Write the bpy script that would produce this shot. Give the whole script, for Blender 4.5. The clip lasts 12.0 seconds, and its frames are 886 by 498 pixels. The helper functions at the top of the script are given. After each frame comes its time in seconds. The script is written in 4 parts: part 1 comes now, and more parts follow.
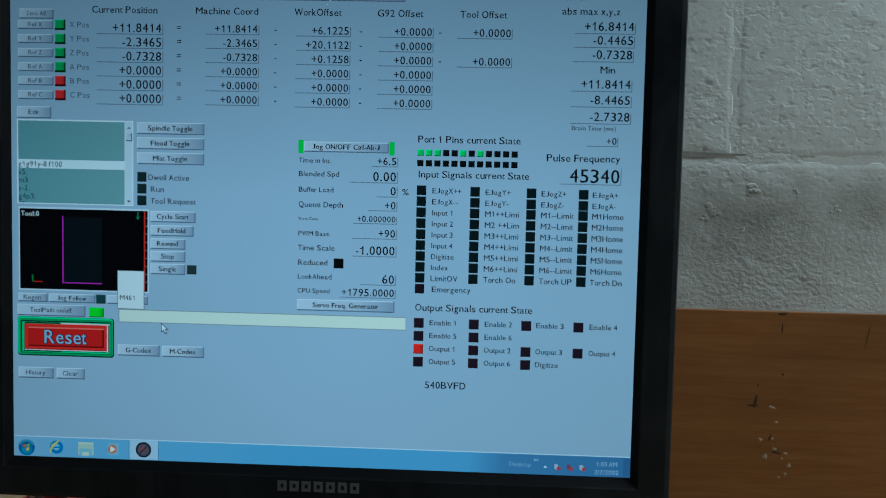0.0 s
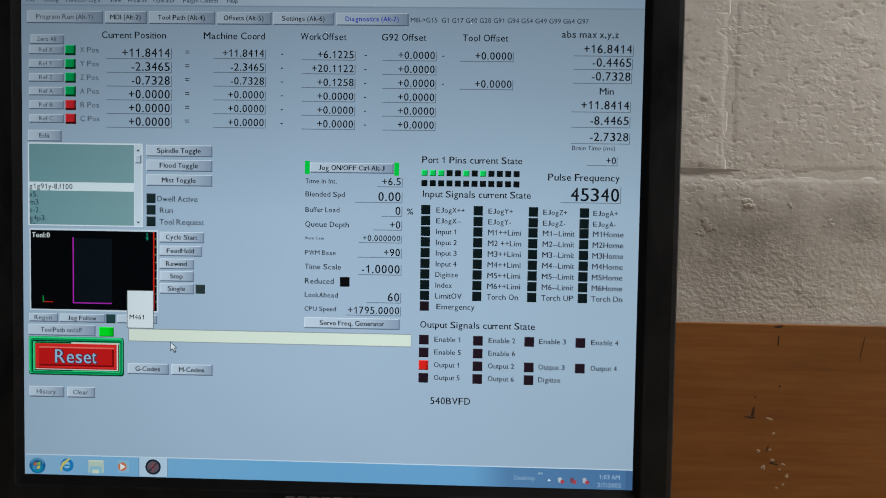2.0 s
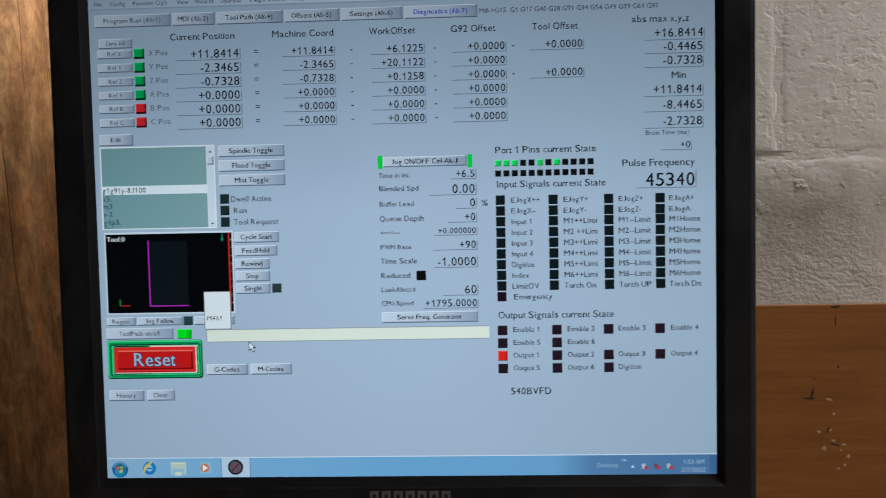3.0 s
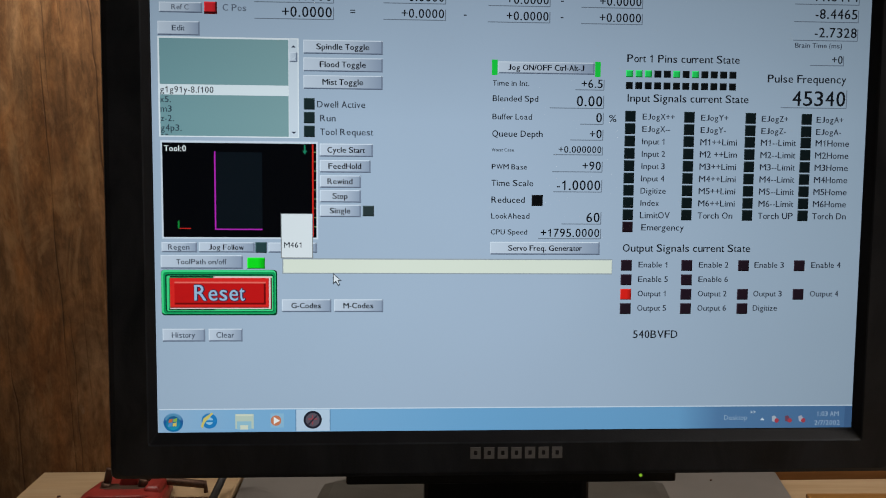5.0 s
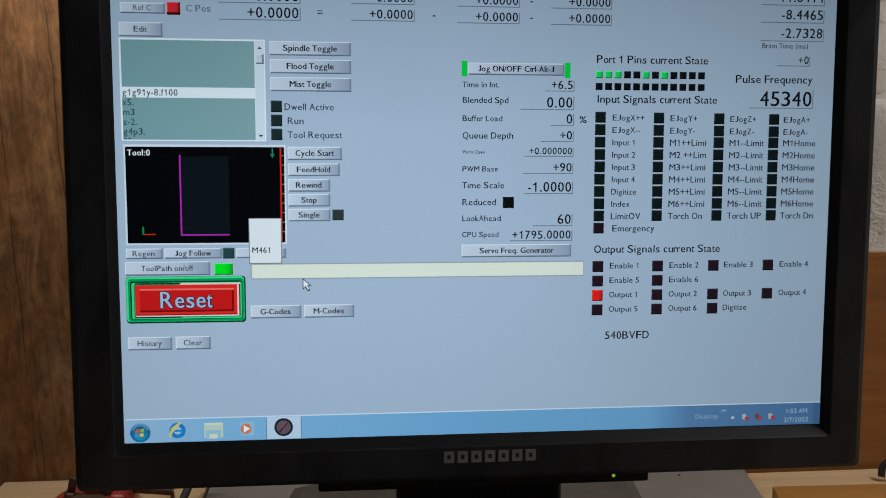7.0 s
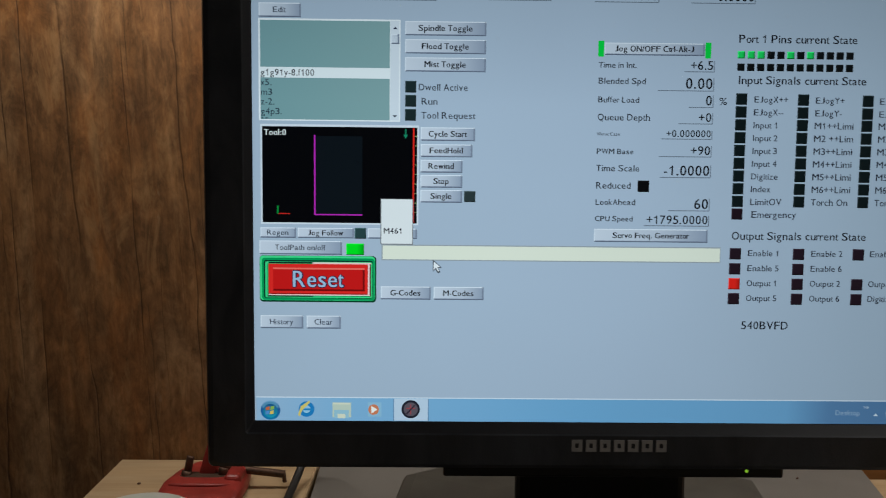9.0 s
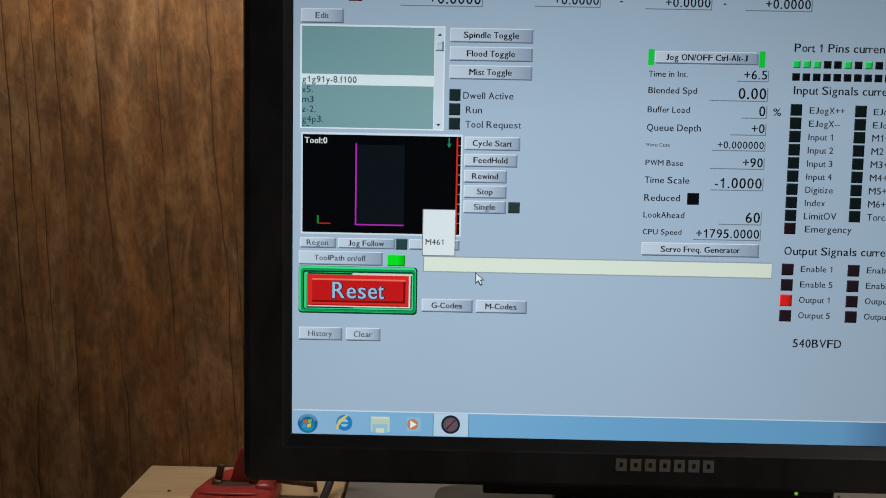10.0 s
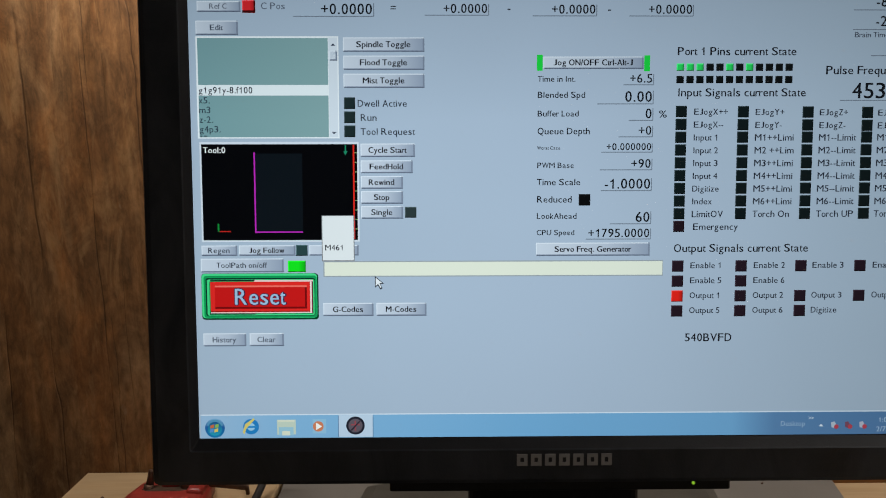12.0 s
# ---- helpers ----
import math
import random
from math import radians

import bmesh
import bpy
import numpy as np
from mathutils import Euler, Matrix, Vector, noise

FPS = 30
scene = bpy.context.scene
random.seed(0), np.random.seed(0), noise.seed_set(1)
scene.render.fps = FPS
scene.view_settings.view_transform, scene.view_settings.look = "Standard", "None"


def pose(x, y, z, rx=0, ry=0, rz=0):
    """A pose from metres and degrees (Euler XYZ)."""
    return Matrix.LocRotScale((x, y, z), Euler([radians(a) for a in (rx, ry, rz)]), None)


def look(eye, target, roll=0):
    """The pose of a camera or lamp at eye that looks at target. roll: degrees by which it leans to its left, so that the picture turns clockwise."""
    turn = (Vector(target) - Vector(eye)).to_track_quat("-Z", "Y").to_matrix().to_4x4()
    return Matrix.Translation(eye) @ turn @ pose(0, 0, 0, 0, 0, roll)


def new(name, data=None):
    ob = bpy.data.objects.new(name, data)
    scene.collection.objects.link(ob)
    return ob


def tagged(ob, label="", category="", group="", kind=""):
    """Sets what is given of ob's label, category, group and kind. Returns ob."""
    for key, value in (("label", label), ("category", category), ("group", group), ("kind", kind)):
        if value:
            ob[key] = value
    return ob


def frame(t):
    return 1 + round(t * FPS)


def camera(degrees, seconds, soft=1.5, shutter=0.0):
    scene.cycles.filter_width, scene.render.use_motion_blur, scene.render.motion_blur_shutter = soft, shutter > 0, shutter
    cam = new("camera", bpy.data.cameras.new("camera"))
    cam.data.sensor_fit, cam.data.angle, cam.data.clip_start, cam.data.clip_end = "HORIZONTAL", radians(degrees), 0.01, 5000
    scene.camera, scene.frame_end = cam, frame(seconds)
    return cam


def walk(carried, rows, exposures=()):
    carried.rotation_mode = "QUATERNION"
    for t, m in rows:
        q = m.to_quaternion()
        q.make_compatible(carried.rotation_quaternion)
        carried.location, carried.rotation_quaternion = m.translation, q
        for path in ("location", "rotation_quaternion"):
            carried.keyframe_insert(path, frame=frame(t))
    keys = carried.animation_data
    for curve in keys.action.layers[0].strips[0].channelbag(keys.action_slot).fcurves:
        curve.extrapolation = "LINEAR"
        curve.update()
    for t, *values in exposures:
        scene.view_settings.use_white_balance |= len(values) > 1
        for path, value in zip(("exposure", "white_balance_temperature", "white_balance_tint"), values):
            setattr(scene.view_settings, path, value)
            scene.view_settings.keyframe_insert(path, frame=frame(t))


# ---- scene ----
cam = camera(53.0, 12.0, soft=1.0, shutter=0.3)
PATH = [
    (0, (0.001, -0.012, 1.206), (-0.088, 1.982, 1.078), 1.3),
    (0.5, (-0.006, -0.017, 1.208), (-0.111, 1.978, 1.114), 1.2),
    (1, (-0.005, -0.023, 1.208), (-0.103, 1.973, 1.117), 0.6),
    (1.5, (-0.005, -0.023, 1.21), (-0.087, 1.973, 1.117), 1.2),
    (2, (-0.005, -0.023, 1.21), (-0.08, 1.973, 1.11), 0.9),
    (2.5, (0.0, -0.026, 1.211), (-0.083, 1.97, 1.109), -0.3),
    (3, (-0.047, -0.024, 1.207), (-0.137, 1.971, 1.099), -1.2),
    (3.5, (-0.082, 0.037, 1.2), (-0.094, 2.034, 1.076), -0.9),
    (3.7, (-0.106, 0.039, 1.195), (-0.113, 2.033, 1.044), -0.9),
    (5.3, (-0.166, 0.048, 1.176), (-0.024, 2.035, 1.003), 0.5),
    (5.5, (-0.169, 0.045, 1.183), (-0.016, 2.032, 1.014), 0.3),
    (6, (-0.163, 0.05, 1.185), (-0.001, 2.036, 1.014), -0.1),
    (6.5, (-0.161, 0.053, 1.185), (0.013, 2.037, 1.004), -0.0),
    (6.7, (-0.162, 0.053, 1.184), (0.038, 2.034, 0.996), 0.1),
    (8.3, (-0.186, 0.047, 1.168), (-0.002, 2.031, 0.987), 0.0),
    (8.5, (-0.183, 0.055, 1.167), (-0.049, 2.042, 0.982), 0.0),
    (9, (-0.194, 0.059, 1.171), (-0.165, 2.05, 0.986), 0.6),
    (9.5, (-0.206, 0.065, 1.173), (-0.192, 2.056, 0.988), 1.1),
    (10, (-0.205, 0.07, 1.175), (-0.223, 2.061, 0.993), 1.1),
    (10.5, (-0.2, 0.075, 1.176), (-0.199, 2.067, 0.993), 0.8),
    (11, (-0.193, 0.076, 1.177), (-0.153, 2.067, 0.983), 0.7),
    (11.5, (-0.174, 0.067, 1.181), (-0.144, 2.057, 0.981), 0.1),
    (12, (-0.165, 0.06, 1.18), (-0.132, 2.051, 0.991), -0.1),
]
# the clip's own exposure and white balance: seconds, stops, kelvin, tint
EXPOSURES = [(0.0, -0.45, 4750, -12), (0.5, -0.3, 5250, -2), (1.0, -0.25, 5580, 2), (1.5, -0.1, 5980, 6), (2.0, 0.0, 6150, 8), (3.0, 0.0, 6080, 10), (5.5, -0.08, 6330, 12), (6.5, -0.08, 6050, 10), (8.5, -0.11, 6480, 12), (9.0, -0.12, 6200, 9), (9.5, 0.0, 6350, 10), (10.5, 0.0, 6300, 10), (11.2, 0.02, 6220, 6), (12.0, 0.04, 6380, 11)]
walk(cam, [(t, look(eye, target, roll)) for t, eye, target, roll in PATH], EXPOSURES)

# ---------------------------------------------------------------- light
world = bpy.data.worlds.new("world")
scene.world = world
world.use_nodes = True
world.node_tree.nodes["Background"].inputs[0].default_value = (0.02, 0.02, 0.022, 1)
world.node_tree.nodes["Background"].inputs[1].default_value = 0.3


def area_lamp(name, eye, target, w, h, watts, colour):
    data = bpy.data.lights.new(name, "AREA")
    data.shape, data.size, data.size_y, data.energy, data.color = "RECTANGLE", w, h, watts, colour
    ob = new(name, data)
    ob.matrix_world = look(eye, target)
    return ob


area_lamp("ceiling_tube_lamp", (1.0, 0.3, 2.3), (1.5, 0.38, 0), 1.0, 0.12, 21.0, (1.0, 0.94, 0.86))
# unseen lamp, added to brighten the upper part of the wood panel
area_lamp("panel_fill_lamp", (-0.40, 0.70, 1.465), (-0.40, 0.705, 0), 0.26, 0.04, 1.15, (1.0, 0.91, 0.8))
# unseen fill behind the camera, added for the bezel front and stand base
area_lamp("rear_fill_lamp", (-0.1, -1.5, 2.62), (-0.1, -1.3, 0), 1.2, 0.16, 1.5, (1.0, 0.94, 0.86))


# ---------------------------------------------------------------- materials
def srgb(r, g, b):
    return tuple(((c / 255 + 0.055) / 1.055) ** 2.4 if c > 10 else c / 255 / 12.92 for c in (r, g, b)) + (1,)


def base_mat(name, rough=0.5, metal=0.0):
    m = bpy.data.materials.new(name)
    m.use_nodes = True
    nt = m.node_tree
    b = nt.nodes["Principled BSDF"]
    b.inputs["Roughness"].default_value, b.inputs["Metallic"].default_value = rough, metal
    return m, nt, b


def nd(nt, kind, **ins):
    n = nt.nodes.new(kind)
    for k, v in ins.items():
        n.inputs[k.replace("_", " ")].default_value = v
    return n


def mapped(nt, scale=(1, 1, 1), coord="Object"):
    tc, mp = nt.nodes.new("ShaderNodeTexCoord"), nt.nodes.new("ShaderNodeMapping")
    mp.inputs["Scale"].default_value = scale
    nt.links.new(tc.outputs[coord], mp.inputs["Vector"])
    return mp.outputs["Vector"]


def tex_noise(nt, vec, scale, detail=4.0, rough=0.55, distort=0.0):
    n = nd(nt, "ShaderNodeTexNoise", Scale=scale, Detail=detail, Roughness=rough, Distortion=distort)
    nt.links.new(vec, n.inputs["Vector"])
    return n.outputs["Fac"]


def ramp(nt, fac, *stops):
    r = nt.nodes.new("ShaderNodeValToRGB")
    els = r.color_ramp.elements
    while len(els) < len(stops):
        els.new(0.5)
    for e, (p, c) in zip(els, stops):
        e.position, e.color = p, c if len(c) == 4 else (*c, 1)
    nt.links.new(fac, r.inputs["Fac"])
    return r.outputs["Color"]


def mix(nt, fac, a, b, kind="MIX"):
    m = nt.nodes.new("ShaderNodeMix")
    m.data_type, m.blend_type = "RGBA", kind
    for sock, v in ((m.inputs[0], fac), (m.inputs[6], a), (m.inputs[7], b)):
        if hasattr(v, "is_linked"):
            nt.links.new(v, sock)
        else:
            sock.default_value = v
    return m.outputs[2]


def bump(nt, b, height, strength, dist):
    n = nd(nt, "ShaderNodeBump", Strength=strength, Distance=dist)
    nt.links.new(height, n.inputs["Height"])
    nt.links.new(n.outputs["Normal"], b.inputs["Normal"])


def plain(name, colour, rough=0.5, metal=0.0, vary=0.15, scale=40.0, relief=0.0, relief_scale=300.0, gloss=0.5):
    """A plain surface with soft blotches and, where asked, a fine relief."""
    m, nt, b = base_mat(name, rough, metal)
    b.inputs["Specular IOR Level"].default_value = gloss
    v = mapped(nt)
    f = tex_noise(nt, v, scale, 5)
    dark = tuple(c * (1 - vary) for c in colour[:3]) + (1,)
    light = tuple(min(1, c * (1 + vary)) for c in colour[:3]) + (1,)
    nt.links.new(ramp(nt, f, (0.3, dark), (0.7, light)), b.inputs["Base Color"])
    if relief:
        bump(nt, b, tex_noise(nt, v, relief_scale, 3), relief, 0.0004)
    return m


def wood(name, dark, mid, light, along="z", grain=60.0, stretch=0.05, rough=0.45, blotch=4.0, blot_dark=0.55, gloss=0.5):
    """Wood whose grain runs along one axis, with streaks and blotches."""
    m, nt, b = base_mat(name, rough)
    b.inputs["Specular IOR Level"].default_value = gloss
    s = [1.0, 1.0, 1.0]
    s["xyz".index(along)] = stretch
    v = mapped(nt, s)
    fine = tex_noise(nt, v, grain * 6, 3, 0.6)
    streak = tex_noise(nt, v, grain, 6, 0.6, 0.6)
    col = ramp(nt, streak, (0.28, dark), (0.5, mid), (0.74, light))
    col = mix(nt, 0.35, col, ramp(nt, fine, (0.3, dark), (0.7, light)))
    big = tex_noise(nt, mapped(nt, [1 if c == 1 else 0.35 for c in s]), blotch, 4, 0.6, 0.4)
    col = mix(nt, 1.0, col, ramp(nt, big, (0.3, (blot_dark,) * 3), (0.68, (1.15, 1.12, 1.08))), "MULTIPLY")
    nt.links.new(col, b.inputs["Base Color"])
    rr = ramp(nt, streak, (0.3, (rough + 0.12,) * 3), (0.7, (rough - 0.06,) * 3))
    nt.links.new(rr, b.inputs["Roughness"])
    bump(nt, b, fine, 0.25, 0.0004)
    return m


def painted_block():
    """White paint over coarse concrete block: chipped pits and crumbs above, a sandy stipple and a greyer band on the
    course below the joint.
    """
    m, nt, b = base_mat("painted_block", 0.62)
    geo = nt.nodes.new("ShaderNodeNewGeometry")
    v = geo.outputs["Position"]

    def warped(sx, sy, sz):
        mp = nt.nodes.new("ShaderNodeMapping")
        mp.inputs["Scale"].default_value = (sx, sy, sz)
        nt.links.new(v, mp.inputs["Vector"])
        return mp.outputs["Vector"]

    def plus(a, k, c):
        n = nt.nodes.new("ShaderNodeMath")
        n.operation = "MULTIPLY_ADD"
        n.inputs[1].default_value = k
        nt.links.new(a, n.inputs[0])
        if hasattr(c, "is_linked"):
            nt.links.new(c, n.inputs[2])
        else:
            n.inputs[2].default_value = c
        return n.outputs[0]

    flat = warped(0.62, 1, 1.0)
    coarse = tex_noise(nt, flat, 175, 1.6, 0.5, 0.1)
    crumbs = tex_noise(nt, warped(0.75, 1, 1), 120, 2.2, 0.5, 0.1)
    fine = tex_noise(nt, v, 420, 2, 0.5)
    sand = tex_noise(nt, warped(0.85, 1, 1.05), 270, 2.5, 0.55, 0.1)
    patch = tex_noise(nt, v, 7, 3, 0.6, 0.5)
    zone_a = tex_noise(nt, v, 17, 3, 0.6, 0.3)
    zone_b = tex_noise(nt, warped(1.3, 1, 0.9), 12, 3, 0.6, 0.4)
    sep = nt.nodes.new("ShaderNodeSeparateXYZ")
    nt.links.new(v, sep.inputs[0])
    # heights from 1.0 to 1.4 m, with a wavering edge
    wob = plus(tex_noise(nt, warped(1, 1, 0.3), 11, 4, 0.6), 0.05, -0.025)
    level = plus(sep.outputs["Z"], 1.0, wob)
    band = nt.nodes.new("ShaderNodeMapRange")
    band.inputs["From Min"].default_value, band.inputs["From Max"].default_value = 1.0, 1.4
    nt.links.new(level, band.inputs["Value"])
    grey_band = ramp(nt, band.outputs[0], (0.2, (0.3,) * 3), (0.36, (0.5,) * 3), (0.47, (0.95,) * 3), (0.53, (0.7,) * 3), (0.585, (0.0,) * 3))
    cloud = ramp(nt, zone_b, (0.34, (0.35,) * 3), (0.62, (1, 1, 1)))
    col = ramp(nt, patch, (0.3, (0.75, 0.735, 0.71)), (0.7, (0.83, 0.815, 0.795)))
    pits = ramp(nt, coarse, (0.24, (0.42, 0.4, 0.37)), (0.36, (1, 1, 1)))
    col = mix(nt, 0.55, col, pits, "MULTIPLY")
    col = mix(nt, 1.0, col, ramp(nt, tex_noise(nt, v, 60, 5, 0.7), (0.3, (0.9, 0.895, 0.885)), (0.65, (1.0, 1.0, 1.0))), "MULTIPLY")
    grey_mask = mix(nt, 1.0, grey_band, cloud, "MULTIPLY")
    col = mix(nt, mix(nt, 1.0, grey_mask, (0.95, 0.95, 0.95, 1), "MULTIPLY"), col, (0.3, 0.285, 0.255, 1))
    nt.links.new(col, b.inputs["Base Color"])
    # pits sink and crumbs stand out, thickly in some patches and hardly in others
    pit = ramp(nt, coarse, (0.22, (0, 0, 0)), (0.46, (1, 1, 1)))
    crumb_up = ramp(nt, crumbs, (0.5, (0, 0, 0)), (0.72, (1, 1, 1)))
    lumps = plus(crumb_up, 0.7, pit)
    zone = ramp(nt, zone_a, (0.36, (0.12,) * 3), (0.62, (1, 1, 1)))
    skin = mix(nt, zone, (1.0, 1.0, 1.0, 1), lumps)
    sandy = mix(nt, 1.0, ramp(nt, band.outputs[0], (0.42, (1, 1, 1)), (0.54, (0.12,) * 3)), ramp(nt, zone_b, (0.3, (0.4,) * 3), (0.6, (1, 1, 1))), "MULTIPLY")
    grit = mix(nt, sandy, (0.5, 0.5, 0.5, 1), ramp(nt, sand, (0.3, (0, 0, 0)), (0.7, (1, 1, 1))))
    h = plus(grit, 0.75, skin)
    h = plus(fine, 0.1, h)
    bump(nt, b, h, 0.36, 0.0028)
    return m


GLOW = {}
COAT_PASS = 0.045  # light passed straight through by an added coat that imitates dimming seen aslant


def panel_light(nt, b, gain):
    """The display's emission: viewing-angle dimming painted in towards the upper edge, a little uneven."""
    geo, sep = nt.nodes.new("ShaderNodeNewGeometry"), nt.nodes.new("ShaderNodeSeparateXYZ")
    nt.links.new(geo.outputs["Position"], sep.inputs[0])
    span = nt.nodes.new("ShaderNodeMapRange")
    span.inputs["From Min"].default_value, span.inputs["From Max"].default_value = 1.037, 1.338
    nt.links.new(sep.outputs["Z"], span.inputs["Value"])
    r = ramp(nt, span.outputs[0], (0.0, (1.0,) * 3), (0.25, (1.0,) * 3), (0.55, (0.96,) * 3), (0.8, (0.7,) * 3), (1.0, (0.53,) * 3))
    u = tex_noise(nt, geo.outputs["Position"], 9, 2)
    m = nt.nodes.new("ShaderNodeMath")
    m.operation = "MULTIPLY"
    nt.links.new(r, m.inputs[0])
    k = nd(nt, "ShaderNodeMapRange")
    k.inputs["To Min"].default_value, k.inputs["To Max"].default_value = 0.95 * gain / COAT_PASS, 1.05 * gain / COAT_PASS
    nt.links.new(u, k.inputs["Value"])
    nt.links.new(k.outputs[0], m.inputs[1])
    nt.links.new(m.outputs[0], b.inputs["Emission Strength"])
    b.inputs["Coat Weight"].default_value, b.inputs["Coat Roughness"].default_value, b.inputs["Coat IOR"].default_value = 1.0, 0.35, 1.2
    b.inputs["Coat Tint"].default_value = (COAT_PASS, COAT_PASS, COAT_PASS, 1)


def glow(r, g, b_, gain=1.0):
    """A lit colour of the display, as the eye sees it."""
    key = (r, g, b_, gain)
    if key not in GLOW:
        m, nt, b = base_mat("display_colour", 0.55)
        b.inputs["Base Color"].default_value = (0.012, 0.012, 0.014, 1)
        b.inputs["Specular IOR Level"].default_value = 0.25
        b.inputs["Emission Color"].default_value = tuple(c * k for c, k in zip(srgb(r, g, b_), (0.94, 1.0, 0.98, 1)))
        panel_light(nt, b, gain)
        GLOW[key] = m
    return GLOW[key]


def glow_gradient(name, stops, axis="X"):
    """A lit colour that runs across a piece of the display (its own 0 to 1)."""
    m, nt, b = base_mat(name, 0.55)
    b.inputs["Base Color"].default_value = (0.012, 0.012, 0.014, 1)
    b.inputs["Specular IOR Level"].default_value = 0.25
    sep = nt.nodes.new("ShaderNodeSeparateXYZ")
    nt.links.new(mapped(nt, coord="Generated"), sep.inputs[0])
    stops = [(p, tuple(v * k for v, k in zip(c, (0.94, 1.0, 0.98, 1)))) for p, c in stops]
    nt.links.new(ramp(nt, sep.outputs[axis], *stops), b.inputs["Emission Color"])
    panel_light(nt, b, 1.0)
    return m


def smudged_plastic():
    """Black satin plastic, wiped and fingered in cloudy patches."""
    m, nt, b = base_mat("black_plastic", 0.4)
    b.inputs["Specular IOR Level"].default_value = 0.22
    v = mapped(nt, (1.4, 1, 0.6))
    cloud = tex_noise(nt, v, 26, 5, 0.6, 0.6)
    nt.links.new(ramp(nt, cloud, (0.35, (0.0125, 0.0142, 0.0175)), (0.66, (0.028, 0.0305, 0.036))), b.inputs["Base Color"])
    nt.links.new(ramp(nt, cloud, (0.35, (0.28,) * 3), (0.65, (0.55,) * 3)), b.inputs["Roughness"])
    bump(nt, b, tex_noise(nt, mapped(nt), 900, 3), 0.2, 0.0004)
    return m


BLACK_PLASTIC = smudged_plastic()
LIP_PLASTIC = plain("lip_plastic", (0.0125, 0.0125, 0.0145), 0.5, 0, 0.2, 60, 0.2, 900, 0.2)
STRIP_PLASTIC = plain("strip_plastic", (0.003, 0.003, 0.0032), 0.4, 0, 0.2, 60, gloss=0.2)
BASE_PLASTIC = plain("base_plastic", (0.075, 0.071, 0.059), 0.5, 0, 0.2, 30, 0.2, 700)
LOGO_GREY = plain("logo_grey", (0.21, 0.2, 0.195), 0.4, 0, 0.15, gloss=0.3)
def split_panel():
    """Old veneered panel: slightly slanting upright grain, fine black splits, grey weathered streaks and orange patches."""
    m, nt, b = base_mat("panel_wood", 0.5)
    b.inputs["Specular IOR Level"].default_value = 0.3

    def coords(stretch, shift=0.0):
        tc, mp = nt.nodes.new("ShaderNodeTexCoord"), nt.nodes.new("ShaderNodeMapping")
        mp.vector_type = "TEXTURE"
        mp.inputs["Rotation"].default_value = (0, radians(-3.4), 0)
        mp.inputs["Scale"].default_value = (1, 1, 1 / stretch)
        mp.inputs["Location"].default_value = (shift, 0, 0)
        nt.links.new(tc.outputs["Object"], mp.inputs["Vector"])
        return mp.outputs["Vector"]

    long = coords(0.05)
    col = ramp(nt, tex_noise(nt, long, 38, 6, 0.62, 0.5), (0.26, (0.11, 0.05, 0.017)), (0.5, (0.23, 0.108, 0.038)), (0.75, (0.31, 0.165, 0.07)))
    col = mix(nt, 0.3, col, ramp(nt, tex_noise(nt, coords(0.09), 300, 3, 0.6), (0.3, (0.09, 0.043, 0.016)), (0.7, (0.29, 0.16, 0.075))))
    grey = ramp(nt, tex_noise(nt, coords(0.16, 3.0), 30, 5, 0.65, 0.7), (0.5, (0, 0, 0)), (0.64, (0.5, 0.5, 0.5)))
    col = mix(nt, grey, col, (0.34, 0.205, 0.1, 1))
    orange = ramp(nt, tex_noise(nt, coords(0.3, 7.0), 20, 4, 0.6, 0.6), (0.5, (0, 0, 0)), (0.64, (0.5, 0.5, 0.5)))
    col = mix(nt, orange, col, (0.29, 0.108, 0.027, 1))
    worn = tex_noise(nt, coords(0.55, 1.0), 34, 6, 0.72, 0.9)
    col = mix(nt, 1.0, col, ramp(nt, worn, (0.3, (0.5, 0.48, 0.46)), (0.62, (1.12, 1.12, 1.12))), "MULTIPLY")
    mottle = tex_noise(nt, coords(0.42, 11.0), 125, 4, 0.7, 0.5)
    col = mix(nt, 1.0, col, ramp(nt, mottle, (0.3, (0.6, 0.58, 0.55)), (0.52, (1.0, 1.0, 1.0)), (0.72, (1.36, 1.36, 1.36))), "MULTIPLY")
    flake = ramp(nt, tex_noise(nt, coords(0.28, 15.0), 52, 5, 0.7, 0.8), (0.55, (0, 0, 0)), (0.66, (0.5, 0.5, 0.5)))
    col = mix(nt, flake, col, (0.36, 0.205, 0.088, 1))
    scuff = ramp(nt, tex_noise(nt, coords(0.5, 5.0), 75, 4, 0.7), (0.66, (0, 0, 0)), (0.74, (0.35, 0.35, 0.35)))
    col = mix(nt, scuff, col, (0.33, 0.24, 0.15, 1))
    masks = None
    for count, shift in ((43.0, 0.0), (22.0, 4.0)):
        sep = nt.nodes.new("ShaderNodeSeparateXYZ")
        nt.links.new(coords(1.0, shift), sep.inputs[0])
        wander = tex_noise(nt, coords(0.06, shift), 12, 1.5, 0.4)
        w = nd(nt, "ShaderNodeMath")
        w.operation = "MULTIPLY"
        w.inputs[1].default_value = 3.0
        nt.links.new(wander, w.inputs[0])
        jitter = tex_noise(nt, coords(0.3, shift + 2), 60, 2, 0.5)
        j = nd(nt, "ShaderNodeMath")
        j.operation = "MULTIPLY_ADD"
        j.inputs[1].default_value = 0.22
        nt.links.new(jitter, j.inputs[0])
        nt.links.new(w.outputs[0], j.inputs[2])
        x = nd(nt, "ShaderNodeMath")
        x.operation = "MULTIPLY_ADD"
        x.inputs[1].default_value = count
